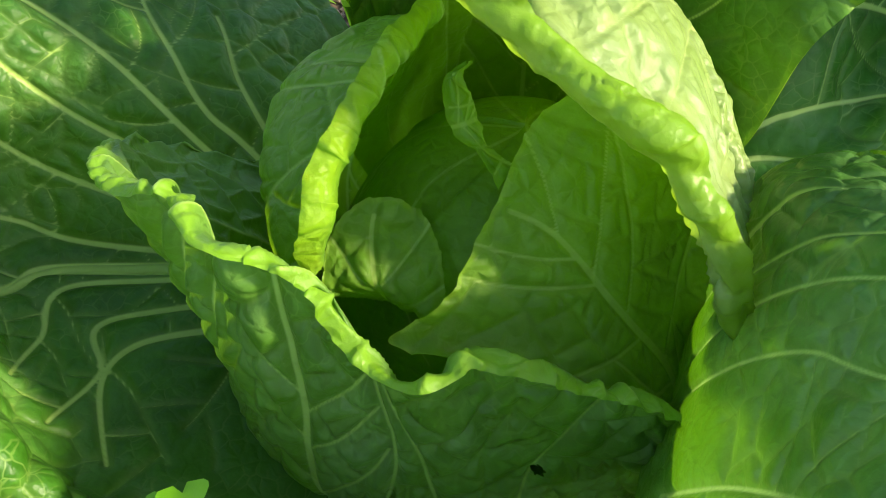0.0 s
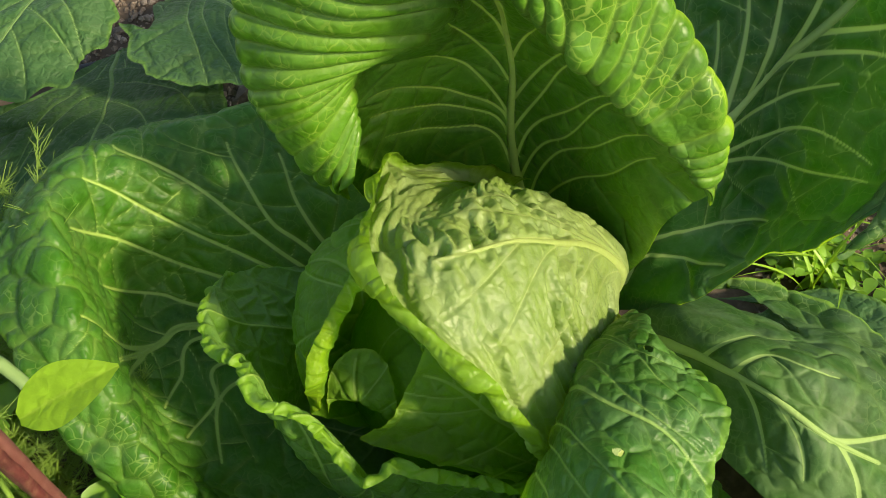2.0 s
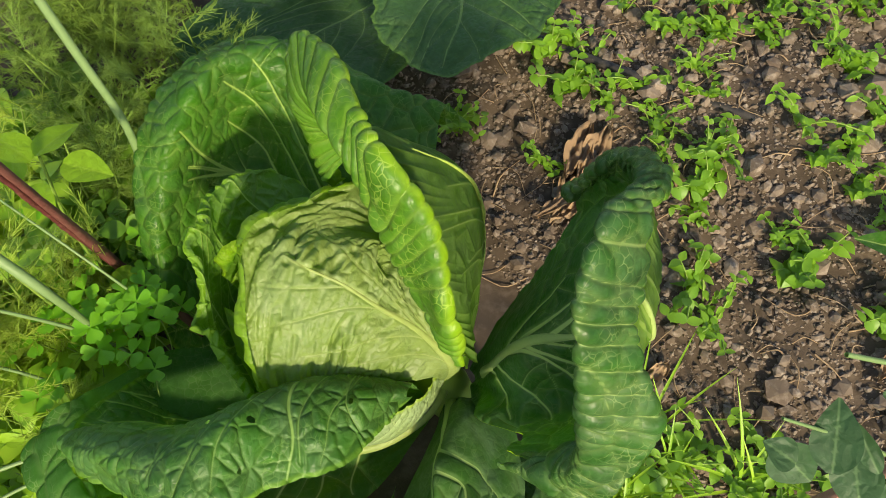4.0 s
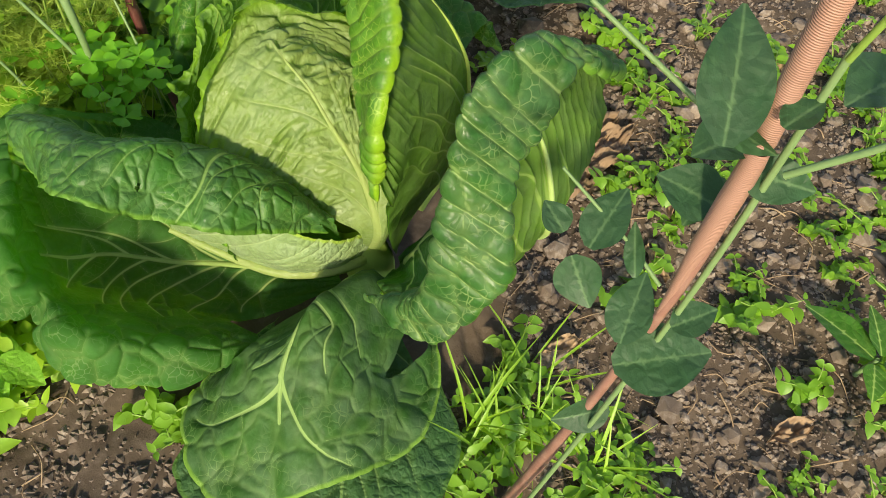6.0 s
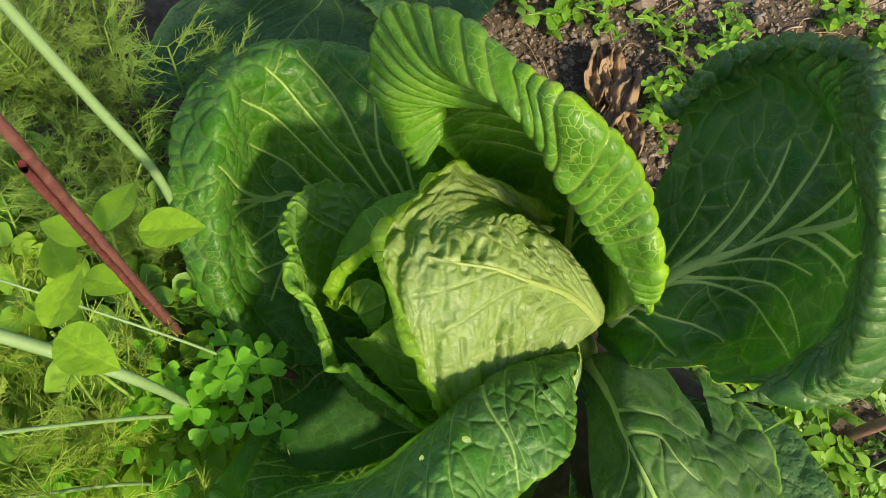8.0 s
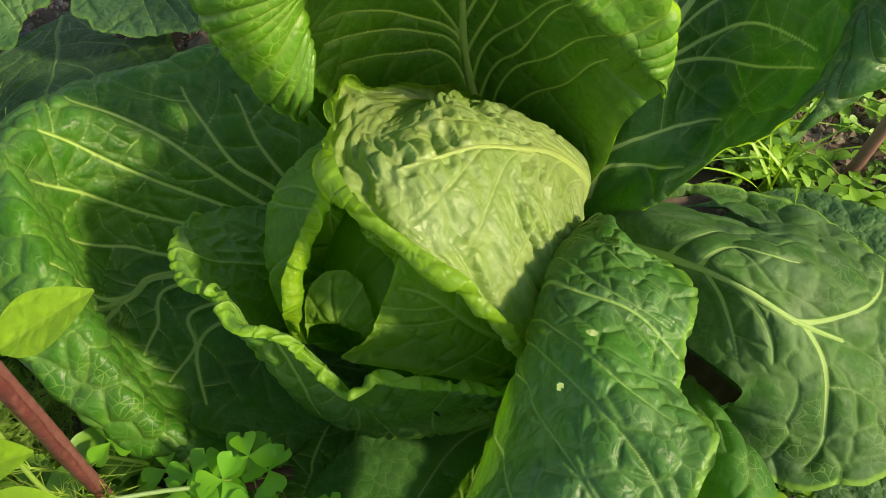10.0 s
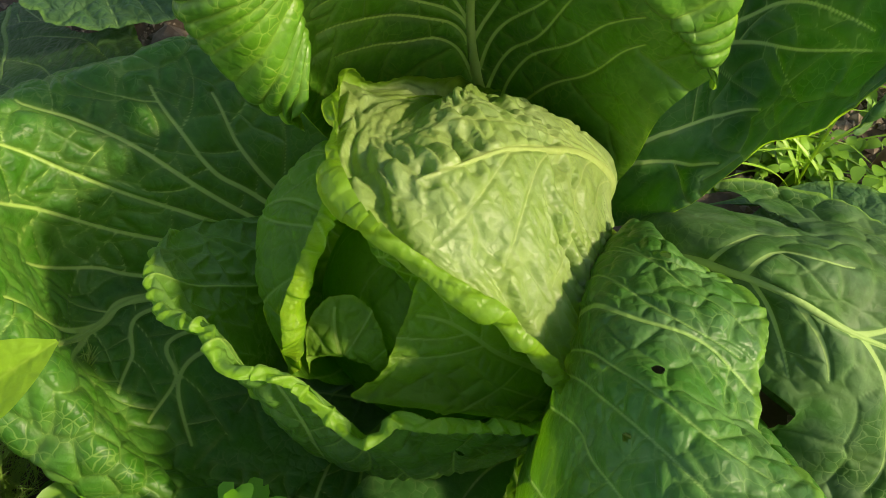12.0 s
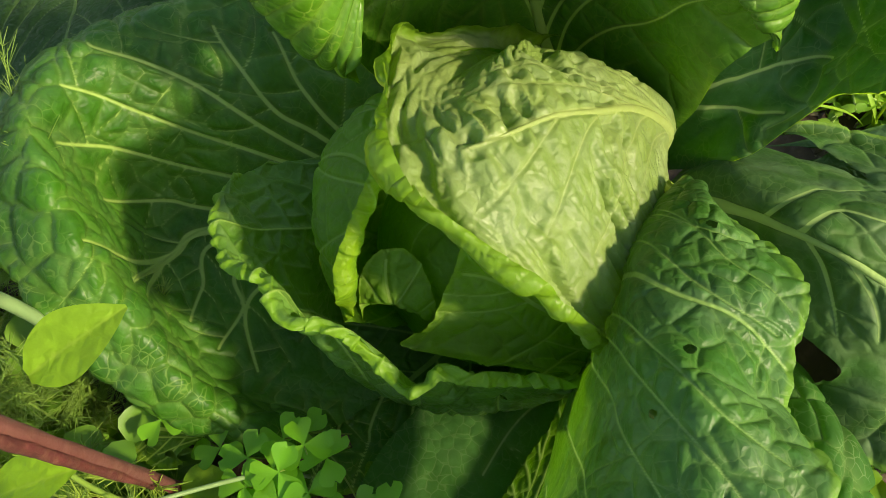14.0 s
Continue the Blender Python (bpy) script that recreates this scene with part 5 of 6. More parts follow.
def weed(seed, leaves=26, size=0.012, height=0.05, spread=0.05, material=WEED, wide=0.7):
    rng = np.random.RandomState(seed)
    root = thing("weed", "small bright green weed seedling growing from the soil", "weed", "weeds on the soil")
    stems = Bag()
    blades = []
    for k in range(4 + seed % 3):
        a = rng.uniform(0, 6.28)
        end = np.array([np.cos(a) * spread * rng.uniform(0.3, 1.2), np.sin(a) * spread * rng.uniform(0.3, 1.2), height * rng.uniform(0.4, 1.1)])
        pts = [(0, 0, -0.005), end * (0.4, 0.4, 0.75), end]
        stems.add(tube(pts, (0.0011, 0.0007), 5, 8))
        for q in np.linspace(0.35, 1.0, max(2, leaves // 5)):
            c = spline(pts, 20)[int(q * 19)]
            for s in (0, np.pi):
                v, f = oval(size * rng.uniform(0.7, 1.25), size * wide * rng.uniform(0.8, 1.1), rng.uniform(0.1, 0.5), rng.uniform(0, 0.5), False, 6, 3)
                blades.append((turned(v, rng.uniform(-0.4, 0.4), rng.uniform(-0.5, 0.3), a + s + 1.57 * (q > 0.8) + rng.uniform(-0.6, 0.6), c), f))
    tagged(part("stem", stems.mesh("stem", TWIG), root), kind="stuff")
    bag = Bag()
    for b in blades:
        bag.add(b)
    tagged(part("foliage", bag.mesh("foliage", material), root), kind="stuff")
    return root


def scatter(makers, spots, seed, low=0.7, high=1.3):
    rng = np.random.RandomState(seed)
    for k, (x, y) in enumerate(spots):
        ob = makers[k % len(makers)]
        m = pose(x, y, float(ground_z(np.float64(x), np.float64(y))), rng.uniform(-8, 8), rng.uniform(-8, 8), rng.uniform(0, 360))
        s = rng.uniform(low, high)
        if k < len(makers):
            ob.matrix_basis = m
            ob.scale = (s, s, s)
        else:
            c = copy_thing(ob, m)
            c.scale = (s, s, s)


rng = np.random.RandomState(21)
far = [weed(k, 20 + 4 * (k % 3), 0.011 + 0.002 * (k % 3), 0.03 + 0.012 * (k % 2), 0.045, SEEDLING) for k in range(5)]
spots = []
for x, y, n, w in ((-0.08, 0.50, 7, 0.06), (0.01, 0.46, 6, 0.045), (-0.17, 0.61, 10, 0.09), (-0.05, 0.66, 9, 0.10), (0.11, 0.61, 8, 0.08), (-0.25, 0.72, 12, 0.12), (0.17, 0.72, 9, 0.12), (-0.02, 0.84, 12, 0.15),
                   (0.32, 0.49, 5, 0.05), (0.40, 0.29, 6, 0.06), (0.36, 0.17, 7, 0.05), (0.44, 0.16, 8, 0.07), (0.44, 0.38, 5, 0.06), (0.24, 0.25, 4, 0.045), (0.23, 0.20, 3, 0.025), (0.26, 0.21, 2, 0.02), (0.24, 0.15, 3, 0.02), (-0.19, 0.51, 4, 0.03), (-0.27, 0.48, 3, 0.03), (0.28, 0.24, 6, 0.05), (0.16, 0.38, 3, 0.05), (0.34, 0.68, 7, 0.1),
                   (-0.27, 0.29, 2, 0.01), (-0.17, 0.40, 1, 0.02), (0.26, -0.10, 2, 0.01), (0.22, -0.14, 2, 0.02), (0.53, 0.56, 8, 0.12), (0.14, 0.50, 3, 0.03)):
    spots += [(x + rng.normal() * w, y + rng.normal() * w) for _ in range(n)][: (4 * n + 3) // 5]
scatter(far, spots, 3)
near = [weed(k + 10, 36, 0.021 + 0.004 * (k % 3), 0.065, 0.060, WEED, 0.66) for k in range(6)]
spots = []
for x, y, n, w in ((0.10, -0.36, 7, 0.03), (-0.06, -0.40, 9, 0.04), (-0.02, -0.37, 4, 0.03), (0.14, -0.31, 3, 0.02), (-0.30, -0.30, 16, 0.09), (-0.22, -0.40, 14, 0.08), (-0.36, -0.18, 9, 0.06), (-0.20, -0.28, 8, 0.05), (-0.45, -0.35, 12, 0.1), (-0.46, -0.05, 4, 0.04), (-0.55, -0.25, 12, 0.08), (-0.36, -0.50, 12, 0.10), (-0.12, -0.42, 5, 0.05), (-0.60, -0.45, 9, 0.10)):
    spots += [(x + rng.normal() * w, y + rng.normal() * w) for _ in range(n)]
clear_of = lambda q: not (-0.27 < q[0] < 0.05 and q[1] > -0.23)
# spots in front get the sunlit colours, those behind the shade-coloured copies
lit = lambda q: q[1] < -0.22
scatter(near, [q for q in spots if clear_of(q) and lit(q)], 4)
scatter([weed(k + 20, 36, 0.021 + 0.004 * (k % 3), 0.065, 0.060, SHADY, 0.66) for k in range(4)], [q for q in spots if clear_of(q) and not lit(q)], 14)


tall = [weed(k + 30, 20, 0.027 + 0.003 * k, 0.12, 0.05, WEED, 0.80) for k in range(3)]
spots = []
for x, y, n, w in ((-0.40, -0.20, 9, 0.06), (-0.33, -0.30, 8, 0.05), (-0.48, -0.12, 6, 0.05), (-0.45, -0.32, 7, 0.06), (-0.25, -0.40, 6, 0.05), (-0.36, -0.12, 3, 0.02)):
    spots += [(x + rng.normal() * w, y + rng.normal() * w) for _ in range(n)]
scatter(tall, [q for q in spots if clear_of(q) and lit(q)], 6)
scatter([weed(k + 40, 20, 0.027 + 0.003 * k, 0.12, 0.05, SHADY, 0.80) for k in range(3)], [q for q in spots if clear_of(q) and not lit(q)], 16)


def clover(seed):
    rng = np.random.RandomState(seed)
    root = thing("clover", "green clover leaf of three heart-shaped leaflets on a thin stalk", "clover", "clover beside the cabbage")
    h = 0.10
    part("stalk", mesh_from("stalk", *tube([(0.012, 0.006, -h), (0.004, 0.0, -h * 0.4), (0, 0, 0)], (0.0008, 0.0006), 5, 8), TWIG), root)
    for k in range(3):
        v, f = oval(0.0185, 0.0195, 0.30, 0.12, True, 9)
        v = turned(v, 0, rng.uniform(-0.25, 0.1), k * 2.094 + rng.uniform(-0.1, 0.1), (0, 0, 0))
        part("leaflet", mesh_from("leaflet", v, f, CLOVER), root)
    return root


kinds = [clover(k) for k in range(3)]
rng = np.random.RandomState(8)
at = [(-0.172, -0.161, 0.150), (-0.181, -0.158, 0.137), (-0.160, -0.144, 0.145), (-0.148, -0.150, 0.135), (-0.195, -0.170, 0.142), (-0.185, -0.185, 0.140), (-0.170, -0.180, 0.148), (-0.205, -0.150, 0.120), (-0.160, -0.170, 0.125)]
at += [(-0.19 + rng.normal() * 0.035, -0.20 + rng.normal() * 0.03, rng.uniform(0.09, 0.14)) for _ in range(22)]
at += [(-0.27 + rng.normal() * 0.07, -0.28 + rng.normal() * 0.06, rng.uniform(0.06, 0.12)) for _ in range(40)]
for k, (x, y, z) in enumerate(at):
    m = pose(x, y, z, rng.uniform(-18, 18), rng.uniform(-18, 18), rng.uniform(0, 360))
    if k < 3:
        kinds[k].matrix_basis = m
    else:
        copy_thing(kinds[k % 3], m)


def frond(seed, length=0.16, material=FROND):
    """A feathery frond: a stalk with opposite branches that fork into threads."""
    rng = np.random.RandomState(seed)
    root = thing("dill_frond", "feathery yellow-green dill frond rising among the weeds" if material is FROND else "feathery dill frond in a shaded tone rising among the weeds", "dill", "dill fronds among the weeds")
    lean = rng.uniform(0.2, 0.6)
    main = [(0, 0, -0.01), (lean * 0.03, 0, length * 0.45), (lean * 0.10, 0.0, length * 0.9)]
    bag = Bag()
    c = spline(main, 40)
    for q in np.linspace(0.3, 1, 9):
        p0 = c[int(q * 39)]
        for s in (-1, 1):
            a = rng.uniform(-0.6, 0.6) + s * 1.57
            d = np.array([np.cos(a), np.sin(a), rng.uniform(0.2, 0.9)]) * length * 0.30 * (1.25 - 0.7 * q)
            bag.add(tube([p0, p0 + d * 0.5 + (0, 0, 0.002), p0 + d], (0.0005, 0.0003), 3, 5))
            for w in np.linspace(0.25, 1, 6):
                p1 = p0 + d * w
                for _ in range(6):
                    e = d / np.linalg.norm(d) * 0.7 + rng.normal(size=3) * 0.45
                    bag.add(tube([p1, p1 + e * rng.uniform(0.007, 0.015)], (0.00036, 0.00022), 3, 2))
    part("stalk", mesh_from("stalk", *tube(main, (0.0018, 0.0008), 6, 14), TWIG), root)
    tagged(part("threads", bag.mesh("threads", material), root), kind="stuff")
    return root


fronds = [frond(k, 0.15 + 0.03 * (k % 3)) for k in range(4)]
rng = np.random.RandomState(12)
spots = []
for x, y, n, w in ((-0.30, -0.20, 14, 0.05), (-0.38, -0.10, 12, 0.05), (-0.28, -0.34, 16, 0.08), (-0.40, -0.25, 13, 0.08), (-0.43, 0.0, 6, 0.03), (-0.25, -0.27, 6, 0.03), (-0.68, -0.06, 16, 0.07), (-0.56, -0.06, 12, 0.06), (-0.62, 0.06, 8, 0.05), (-0.85, -0.06, 12, 0.10)):
    spots += [(x + rng.normal() * w, y + rng.normal() * w) for _ in range(n)]
# dill too: pale sunlit tone in front, painted shade tone behind
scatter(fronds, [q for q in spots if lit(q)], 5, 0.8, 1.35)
scatter([frond(k + 4, 0.15 + 0.03 * (k % 3), SHADY_FROND) for k in range(4)], [q for q in spots if not lit(q) and (q[0] < -0.33 or q[1] < -0.21)], 15, 0.8, 1.35)


def stalk(pts, radii, label, name="plant_stalk", material=STALK):
    return tagged(new(name, mesh_from(name, *tube(pts, radii, 9, 30), material)), label, "stalk")


stalk([(-0.205, -0.222, 0.0), (-0.188, -0.215, 0.12), (-0.197, -0.224, 0.208), (-0.240, -0.250, 0.275), (-0.31, -0.30, 0.39)], (0.002, 0.003, 0.0050, 0.0055, 0.0055), "thick pale grey-green hollow stalk with a brown scar")
stalk([(-0.30, -0.115, 0.0), (-0.312, -0.095, 0.12), (-0.325, -0.080, 0.22), (-0.348, -0.084, 0.32), (-0.38, -0.09, 0.45)], (0.003, 0.0042, 0.0046, 0.0046), "pale grey-green stalk beside the cabbage")
stalk([(-0.16, -0.19, 0.02), (-0.19, -0.228, 0.13), (-0.245, -0.349, 0.30)], (0.0022, 0.002, 0.0016), "slender pale green stalk leaning outwards")
stalk([(-0.17, -0.27, 0.02), (-0.20, -0.305, 0.10), (-0.26, -0.40, 0.20)], (0.002, 0.0018, 0.0015), "slender pale green stalk leaning outwards")
stalk([(-0.06, -0.28, 0.02), (-0.10, -0.31, 0.09), (-0.12, -0.45, 0.11)], (0.0024, 0.0022, 0.0018), "slender pale stalk lying low")
stalk([(-0.05, -0.29, 0.02), (-0.09, -0.33, 0.07), (-0.09, -0.47, 0.08)], (0.0022, 0.002, 0.0016), "slender pale stalk lying low")
stalk([(-0.19, -0.15, 0.02), (-0.2, -0.167, 0.15), (-0.366, -0.257, 0.30)], (0.0016, 0.0014, 0.001), "thin green stalk crossing the red stem")


def pea_shoot(name, leaves, stems, material, label, group=""):
    """A pea shoot: leaflets (place, turn, length, width) and thin stems."""
    root = thing(name, label, "weed" if material in (DARK, BRIGHT) else "pea plant", group)
    for pts, r in stems:
        part("stem", mesh_from("stem", *tube(pts, (r, r * 0.7), 7, 24), TWIG if material is PEA else STALK), root)
    for at, (rx, ry, rz), l, w in leaves:
        v, f = oval(l, w, 0.22, 0.14, False, 25, 13)
        y = np.abs(v[:, 1])
        side = np.abs(((v[:, 0] - 0.9 * y) / (l / 6)) % 1 - 0.5) * (l / 6) * 0.7 + 0.0002
        v[:, 2] += 0.02 * l * np.sin(v[:, 0] / l * 9 + y / w * 5) * (y / w) * 2
        me = mesh_from("leaflet", turned(v, radians(rx), radians(ry), radians(rz), at), f, material, {"vd": np.minimum(y - 0.0003, side), "ed": np.full(len(v), 0.1)})
        part("leaflet", me, root)
    return root


pea_shoot("pea_shoot", [((-0.2335, -0.142, 0.309), (8, -6, 40), 0.050, 0.033), ((-0.25, -0.158, 0.315), (-8, 4, 118), 0.050, 0.034), ((-0.252, -0.165, 0.31), (10, -10, 200), 0.05, 0.032),
                        ((-0.20, -0.235, 0.335), (10, 0, 10), 0.05, 0.036), ((-0.21, -0.235, 0.335), (0, -8, 110), 0.046, 0.032), ((-0.29, -0.20, 0.25), (0, -10, 160), 0.045, 0.03), ((-0.28, -0.19, 0.25), (0, -10, 20), 0.045, 0.03), ((-0.255, -0.172, 0.10), (6, 4, 15), 0.036, 0.032)],
          [([(-0.27, -0.19, 0.0), (-0.265, -0.18, 0.18), (-0.247, -0.156, 0.315)], 0.002), ([(-0.25, -0.24, 0.0), (-0.225, -0.24, 0.2), (-0.205, -0.236, 0.335)], 0.002)],
          PEA, "bright yellow-green pea shoot with smooth oval leaflets")
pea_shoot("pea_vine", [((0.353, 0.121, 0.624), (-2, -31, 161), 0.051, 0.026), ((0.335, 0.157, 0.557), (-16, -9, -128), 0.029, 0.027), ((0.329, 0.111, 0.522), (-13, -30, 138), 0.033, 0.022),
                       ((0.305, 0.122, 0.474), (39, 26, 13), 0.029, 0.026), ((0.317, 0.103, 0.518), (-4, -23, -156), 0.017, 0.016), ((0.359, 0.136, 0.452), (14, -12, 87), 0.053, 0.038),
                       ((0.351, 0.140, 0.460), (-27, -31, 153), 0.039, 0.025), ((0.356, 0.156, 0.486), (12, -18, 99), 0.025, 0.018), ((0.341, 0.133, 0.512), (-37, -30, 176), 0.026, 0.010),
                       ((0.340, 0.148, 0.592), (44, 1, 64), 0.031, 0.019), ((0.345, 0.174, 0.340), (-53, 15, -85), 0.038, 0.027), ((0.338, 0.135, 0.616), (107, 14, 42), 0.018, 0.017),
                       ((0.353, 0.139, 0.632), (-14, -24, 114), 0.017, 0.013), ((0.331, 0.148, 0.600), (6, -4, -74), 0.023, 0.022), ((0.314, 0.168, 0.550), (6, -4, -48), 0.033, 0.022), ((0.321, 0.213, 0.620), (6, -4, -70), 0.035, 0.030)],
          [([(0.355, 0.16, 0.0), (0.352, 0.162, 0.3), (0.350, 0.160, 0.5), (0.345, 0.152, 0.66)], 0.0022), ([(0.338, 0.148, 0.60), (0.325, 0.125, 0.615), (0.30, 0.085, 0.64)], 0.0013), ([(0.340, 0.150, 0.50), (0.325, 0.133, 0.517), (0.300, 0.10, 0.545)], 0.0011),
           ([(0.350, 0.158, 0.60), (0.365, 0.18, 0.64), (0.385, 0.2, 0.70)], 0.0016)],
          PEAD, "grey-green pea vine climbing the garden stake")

pea_shoot("broad_weed", [((0.250, 0.582, 0.094), (6, -4, 212), 0.085, 0.044), ((0.256, 0.590, 0.098), (-8, -6, 45), 0.070, 0.050), ((0.250, 0.589, 0.098), (10, -10, 165), 0.060, 0.030), ((0.257, 0.580, 0.093), (0, -8, 330), 0.045, 0.028)],
          [([(0.252, 0.585, 0.052), (0.252, 0.584, 0.076), (0.253, 0.584, 0.097)], 0.003)], DARK, "broad dark green weed with pointed leaves on bare soil")
pea_shoot("broad_weed", [((0.110, -0.340, 0.070), (11, -5, 160), 0.059, 0.037), ((0.096, -0.340, 0.060), (11, -2, -163), 0.060, 0.037), ((0.086, -0.333, 0.075), (-5, 3, 164), 0.055, 0.034), ((0.111, -0.331, 0.060), (11, -2, 45), 0.042, 0.026),
                         ((0.131, -0.300, 0.060), (0, -4, 54), 0.053, 0.033), ((0.143, -0.336, 0.070), (8, -7, 2), 0.052, 0.032), ((0.108, -0.340, 0.055), (9, 11, -26), 0.053, 0.033), ((0.141, -0.329, 0.050), (-6, -8, 14), 0.057, 0.035),
                         ((0.106, -0.331, 0.050), (-4, 7, 71), 0.054, 0.033), ((0.120, -0.345, 0.050), (11, -10, -23), 0.059, 0.037), ((0.121, -0.327, 0.045), (-2, 3, 32), 0.058, 0.036)],
          [([(0.104, -0.338, 0.000), (0.107, -0.339, 0.056), (0.110, -0.340, 0.070)], 0.0016), ([(0.104, -0.338, 0.000), (0.100, -0.339, 0.048), (0.096, -0.340, 0.060)], 0.0016), ([(0.104, -0.338, 0.000), (0.095, -0.336, 0.060), (0.086, -0.333, 0.075)], 0.0016),
           ([(0.104, -0.338, 0.000), (0.108, -0.334, 0.048), (0.111, -0.331, 0.060)], 0.0016), ([(0.104, -0.338, 0.000), (0.118, -0.319, 0.048), (0.131, -0.300, 0.060)], 0.0016), ([(0.104, -0.338, 0.000), (0.123, -0.337, 0.056), (0.143, -0.336, 0.070)], 0.0016),
           ([(0.104, -0.338, 0.000), (0.106, -0.339, 0.044), (0.108, -0.340, 0.055)], 0.0016), ([(0.104, -0.338, 0.000), (0.122, -0.333, 0.040), (0.141, -0.329, 0.050)], 0.0016), ([(0.104, -0.338, 0.000), (0.105, -0.335, 0.040), (0.106, -0.331, 0.050)], 0.0016),
           ([(0.104, -0.338, 0.000), (0.112, -0.342, 0.040), (0.120, -0.345, 0.050)], 0.0016), ([(0.104, -0.338, 0.000), (0.112, -0.333, 0.036), (0.121, -0.327, 0.045)], 0.0016)], BRIGHT, "bright green broad-leaved weed on the soil beside the outer leaf")
eaten = thing("eaten_weed", "insect-eaten green weed with a ragged leaf beside the red stem", "weed")
leaf(eaten, [
    [(-0.258, -0.128, 0.072), (-0.259, -0.130, 0.072), (-0.260, -0.132, 0.072)],
    [(-0.272, -0.112, 0.080), (-0.282, -0.122, 0.085), (-0.286, -0.134, 0.084), (-0.274, -0.145, 0.078)],
    [(-0.266, -0.105, 0.078), (-0.284, -0.101, 0.080), (-0.304, -0.112, 0.080), (-0.314, -0.130, 0.076), (-0.304, -0.148, 0.074), (-0.282, -0.154, 0.072), (-0.268, -0.146, 0.072)]],
    LIGHT, "ragged leaf eaten into holes", (-0.28, -0.13, 0.4), mid=0.5, seed=71, nr=50, nt=120, rib=0.0016, veins=4, gap=0.012, wave=0.004, ragged=0.006, midrib=False, pillow=0.0008,
    holes=((-0.285, -0.115, 0.08, 0.0035), (-0.295, -0.135, 0.08, 0.0045), (-0.280, -0.143, 0.076, 0.003), (-0.305, -0.120, 0.08, 0.003), (-0.275, -0.125, 0.08, 0.002)))
part("stem", mesh_from("stem", *tube([(-0.245, -0.125, 0.0), (-0.25, -0.126, 0.05), (-0.259, -0.130, 0.073)], (0.0022, 0.0018), 7, 12), TWIG), eaten)


def grass(seed, blades):
    """A tuft of narrow arching grass blades."""
    rng = np.random.RandomState(seed)
    root = thing("grass_tuft", "tuft of narrow bright green grass blades in the soil", "grass", "grass tufts")
    for _ in range(blades):
        a, l = rng.uniform(0, 6.28), rng.uniform(0.05, 0.11)
        v, f = oval(l, rng.uniform(0.002, 0.0035), 0.4, rng.uniform(0.3, 0.9), False, 9, 3)
        part("blade", mesh_from("blade", turned(v, 0, -rng.uniform(0.7, 1.4), a, (rng.normal() * 0.006, rng.normal() * 0.006, 0)), f, WEED), root)
    return root


tufts = [grass(k, 9) for k in range(3)]
scatter(tufts, [(0.222, 0.180), (0.250, 0.225), (0.244, 0.149), (0.20, 0.23), (0.27, 0.18), (0.16, -0.33), (-0.27, -0.17), (-0.30, -0.21), (0.30, 0.27), (0.12, -0.36), (-0.36, -0.16), (-0.24, -0.33)], 9, 0.8, 1.3)

flower = thing("pea_flower", "wilted brownish pink flower hanging on the pea vine", "flower")
for k, (turn, l, w) in enumerate(((0, 0.046, 0.030), (55, 0.040, 0.026))):
    v, f = oval(l, w, 0.5, 0.25, True, 15, 9)
    part("petal", mesh_from("petal", turned(v, radians(turn), radians(62), radians(205 + 20 * k), (0.345, 0.140, 0.745)), f, PETAL), flower)
part("stalk", mesh_from("stalk", *tube([(0.346, 0.152, 0.655), (0.352, 0.150, 0.71), (0.345, 0.140, 0.746)], (0.0014, 0.0011), 6, 12), TWIG), flower)

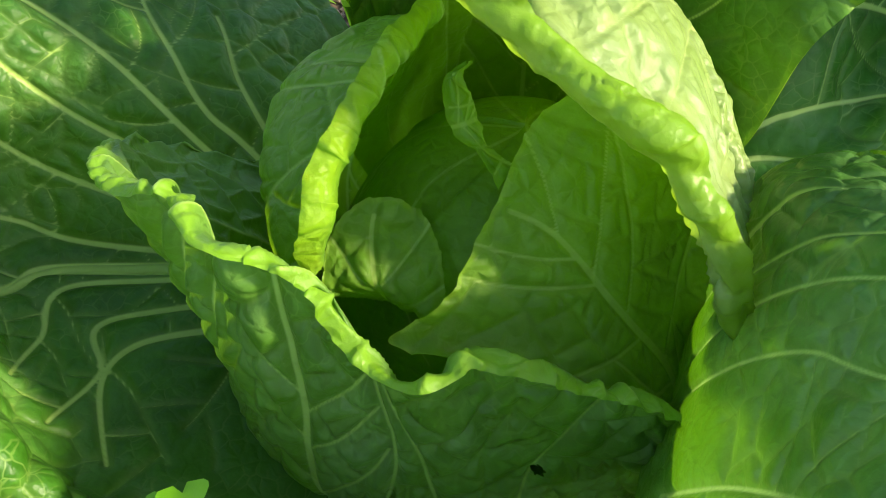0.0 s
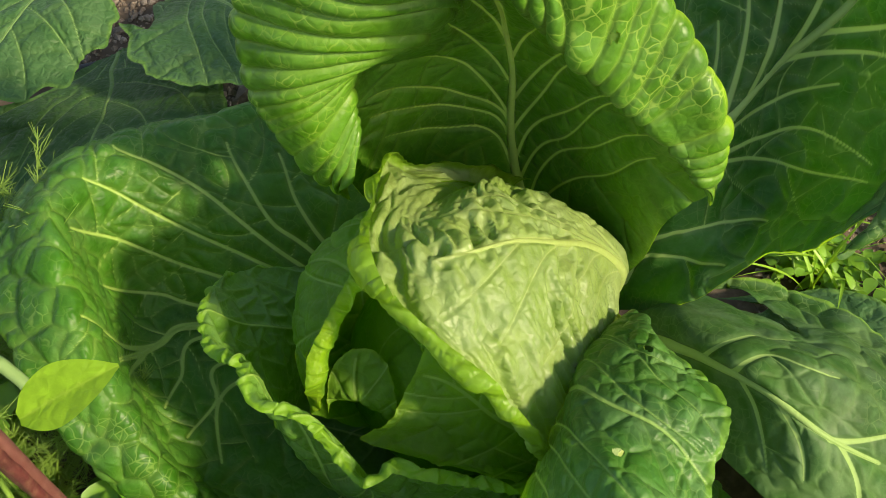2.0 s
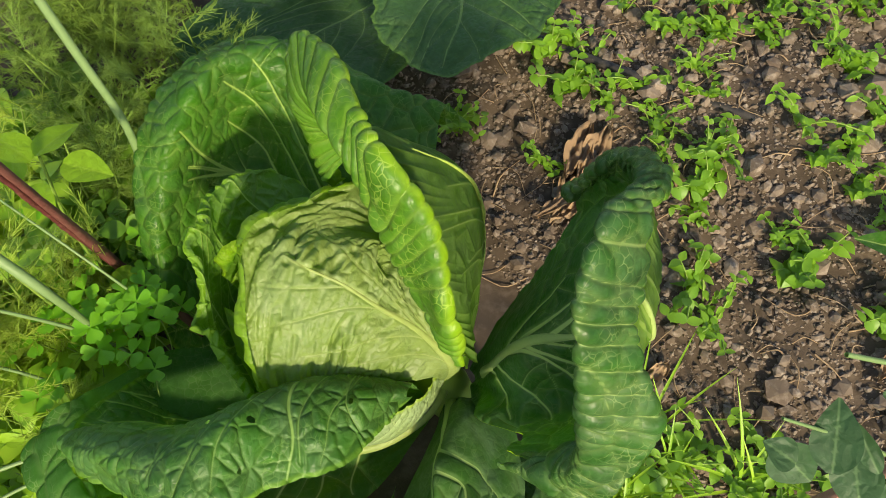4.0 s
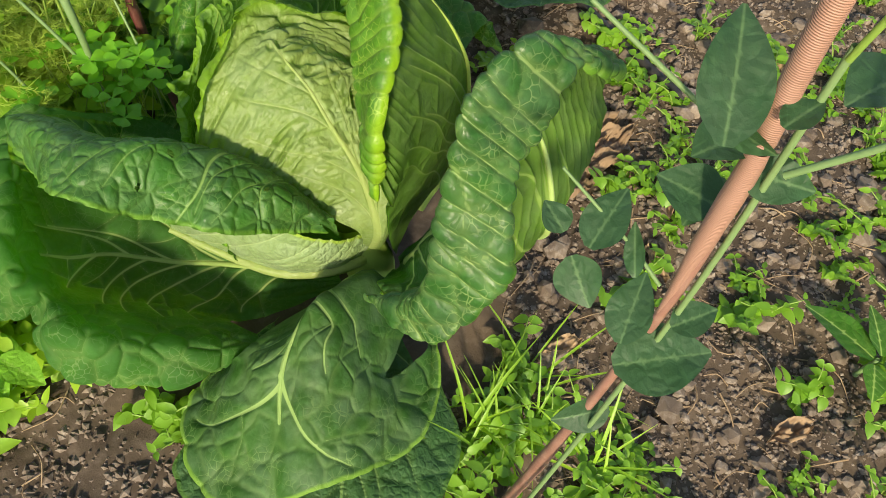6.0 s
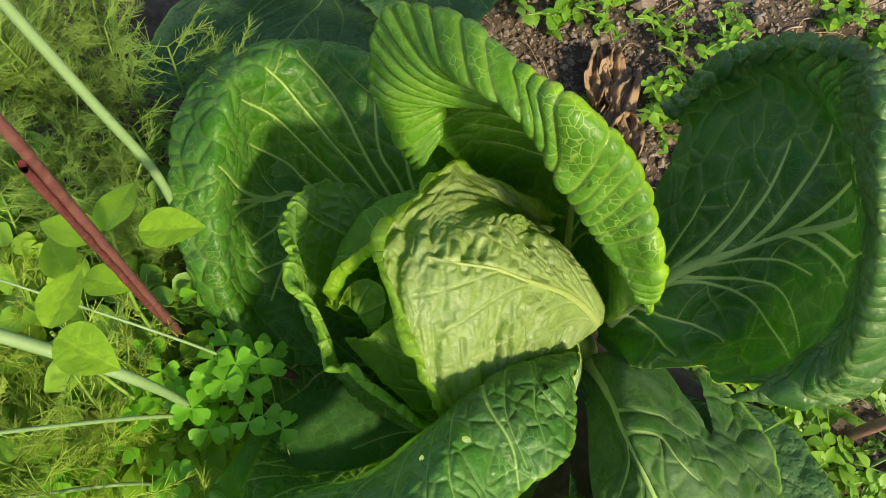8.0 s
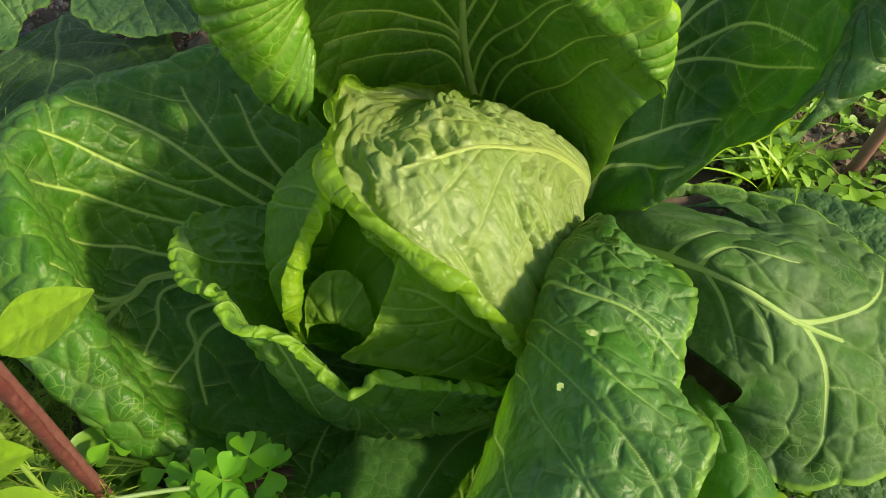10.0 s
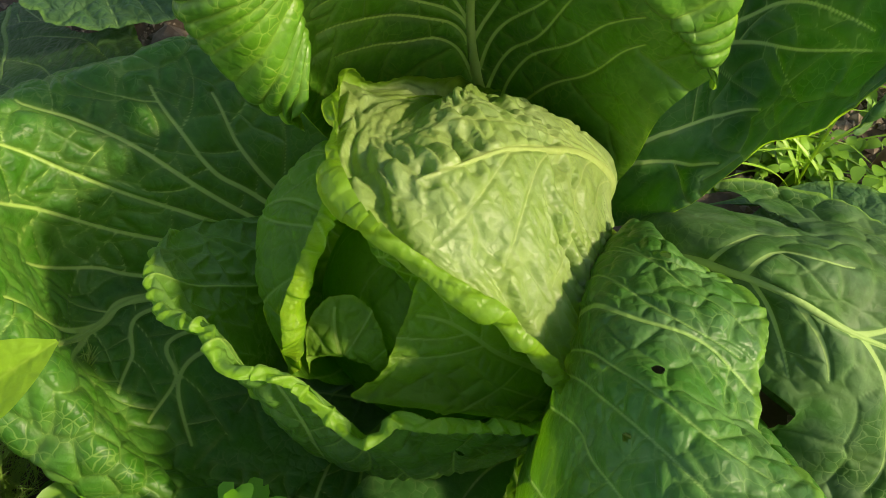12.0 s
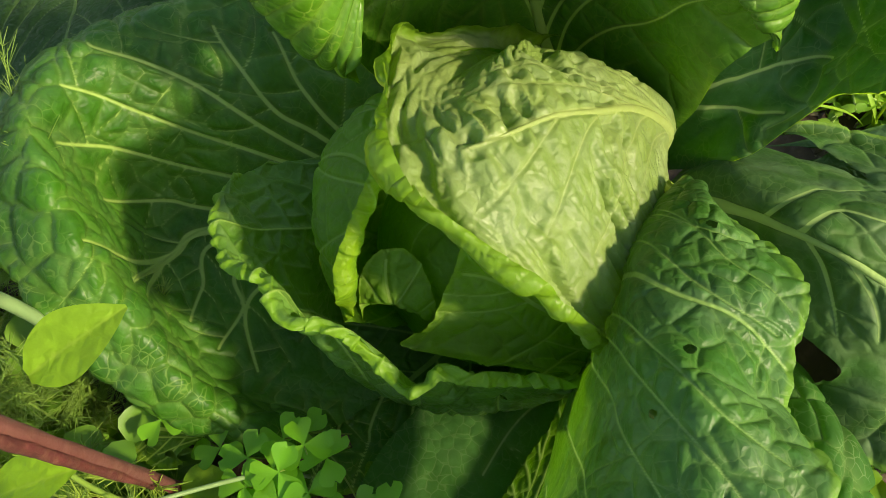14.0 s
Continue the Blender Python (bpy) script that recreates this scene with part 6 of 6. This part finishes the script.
# ---- hose and dry litter ----
hose = tagged(new("drip_hose", mesh_from("drip_hose", *tube([(-0.783, 0.294, 0.017), (-0.475, 0.393, 0.032), (-0.309, 0.453, 0.042), (-0.202, 0.498, 0.050), (-0.100, 0.545, 0.056), (-0.004, 0.594, 0.063), (0.092, 0.654, 0.072), (0.557, 0.909, 0.114)],
              (0.0068, 0.0068), 12, 80), HOSE)), "black drip irrigation hose lying on the soil", "hose")


def dry_leaf(seed, length, width, at, rz):
    rng = np.random.RandomState(seed)
    n, m = 22, 11
    t, s = np.meshgrid(np.linspace(0, 1, n), np.linspace(-1, 1, m), indexing="ij")
    w = np.sin(np.pi * np.clip(t, 0.04, 0.96)) ** 0.7
    x = t * length
    y = s * w * width * 0.5 * (1 + 0.4 * smooth_noise(t * 5, s * 0, seed))
    z = 0.010 + 0.9 * width * (smooth_noise(t * 5 + seed, s * 2.6, seed) + 0.6 * smooth_noise(t * 11, s * 5 + seed, seed + 1)) + 0.25 * width * np.abs(s) ** 2 * w
    v = turned(np.stack([x, y, z], -1).reshape(-1, 3), 0, 0, radians(rz))
    ob = tagged(new("dry_leaf", mesh_from("dry_leaf", v, grid_faces(n, m), DRY)), "crumpled tan dry leaf lying on the soil", "dry leaf", "dry leaves on the soil")
    ob.location = (*at[:2], float(ground_z(np.float64(at[0]), np.float64(at[1]))) + (at[2] if len(at) > 2 else 0))
    return ob


for k, (l, w, x, y, rz) in enumerate(((0.09, 0.030, -0.144, 0.428, -60), (0.10, 0.022, -0.121, 0.411, -50), (0.08, 0.026, -0.089, 0.375, -70), (0.10, 0.02, -0.079, 0.384, -85), (0.07, 0.018, -0.110, 0.357, -40), (0.06, 0.05, -0.197, 0.656, 20),
                                      (0.055, 0.024, 0.297, 0.515, -80), (0.06, 0.014, 0.029, 0.437, 160), (0.05, 0.02, 0.240, 0.120, 30), (0.05, 0.02, 0.171, 0.247, 100), (0.06, 0.02, -0.052, 0.357, -100), (0.10, 0.034, -0.128, 0.446, -62), (0.09, 0.030, -0.086, 0.428, -78), (0.08, 0.032, -0.070, 0.375, -50), (0.06, 0.022, -0.049, 0.411, -20), (0.05, 0.016, 0.057, 0.402, 15))):
    dry_leaf(k + 1, l, w, (x, y), rz)
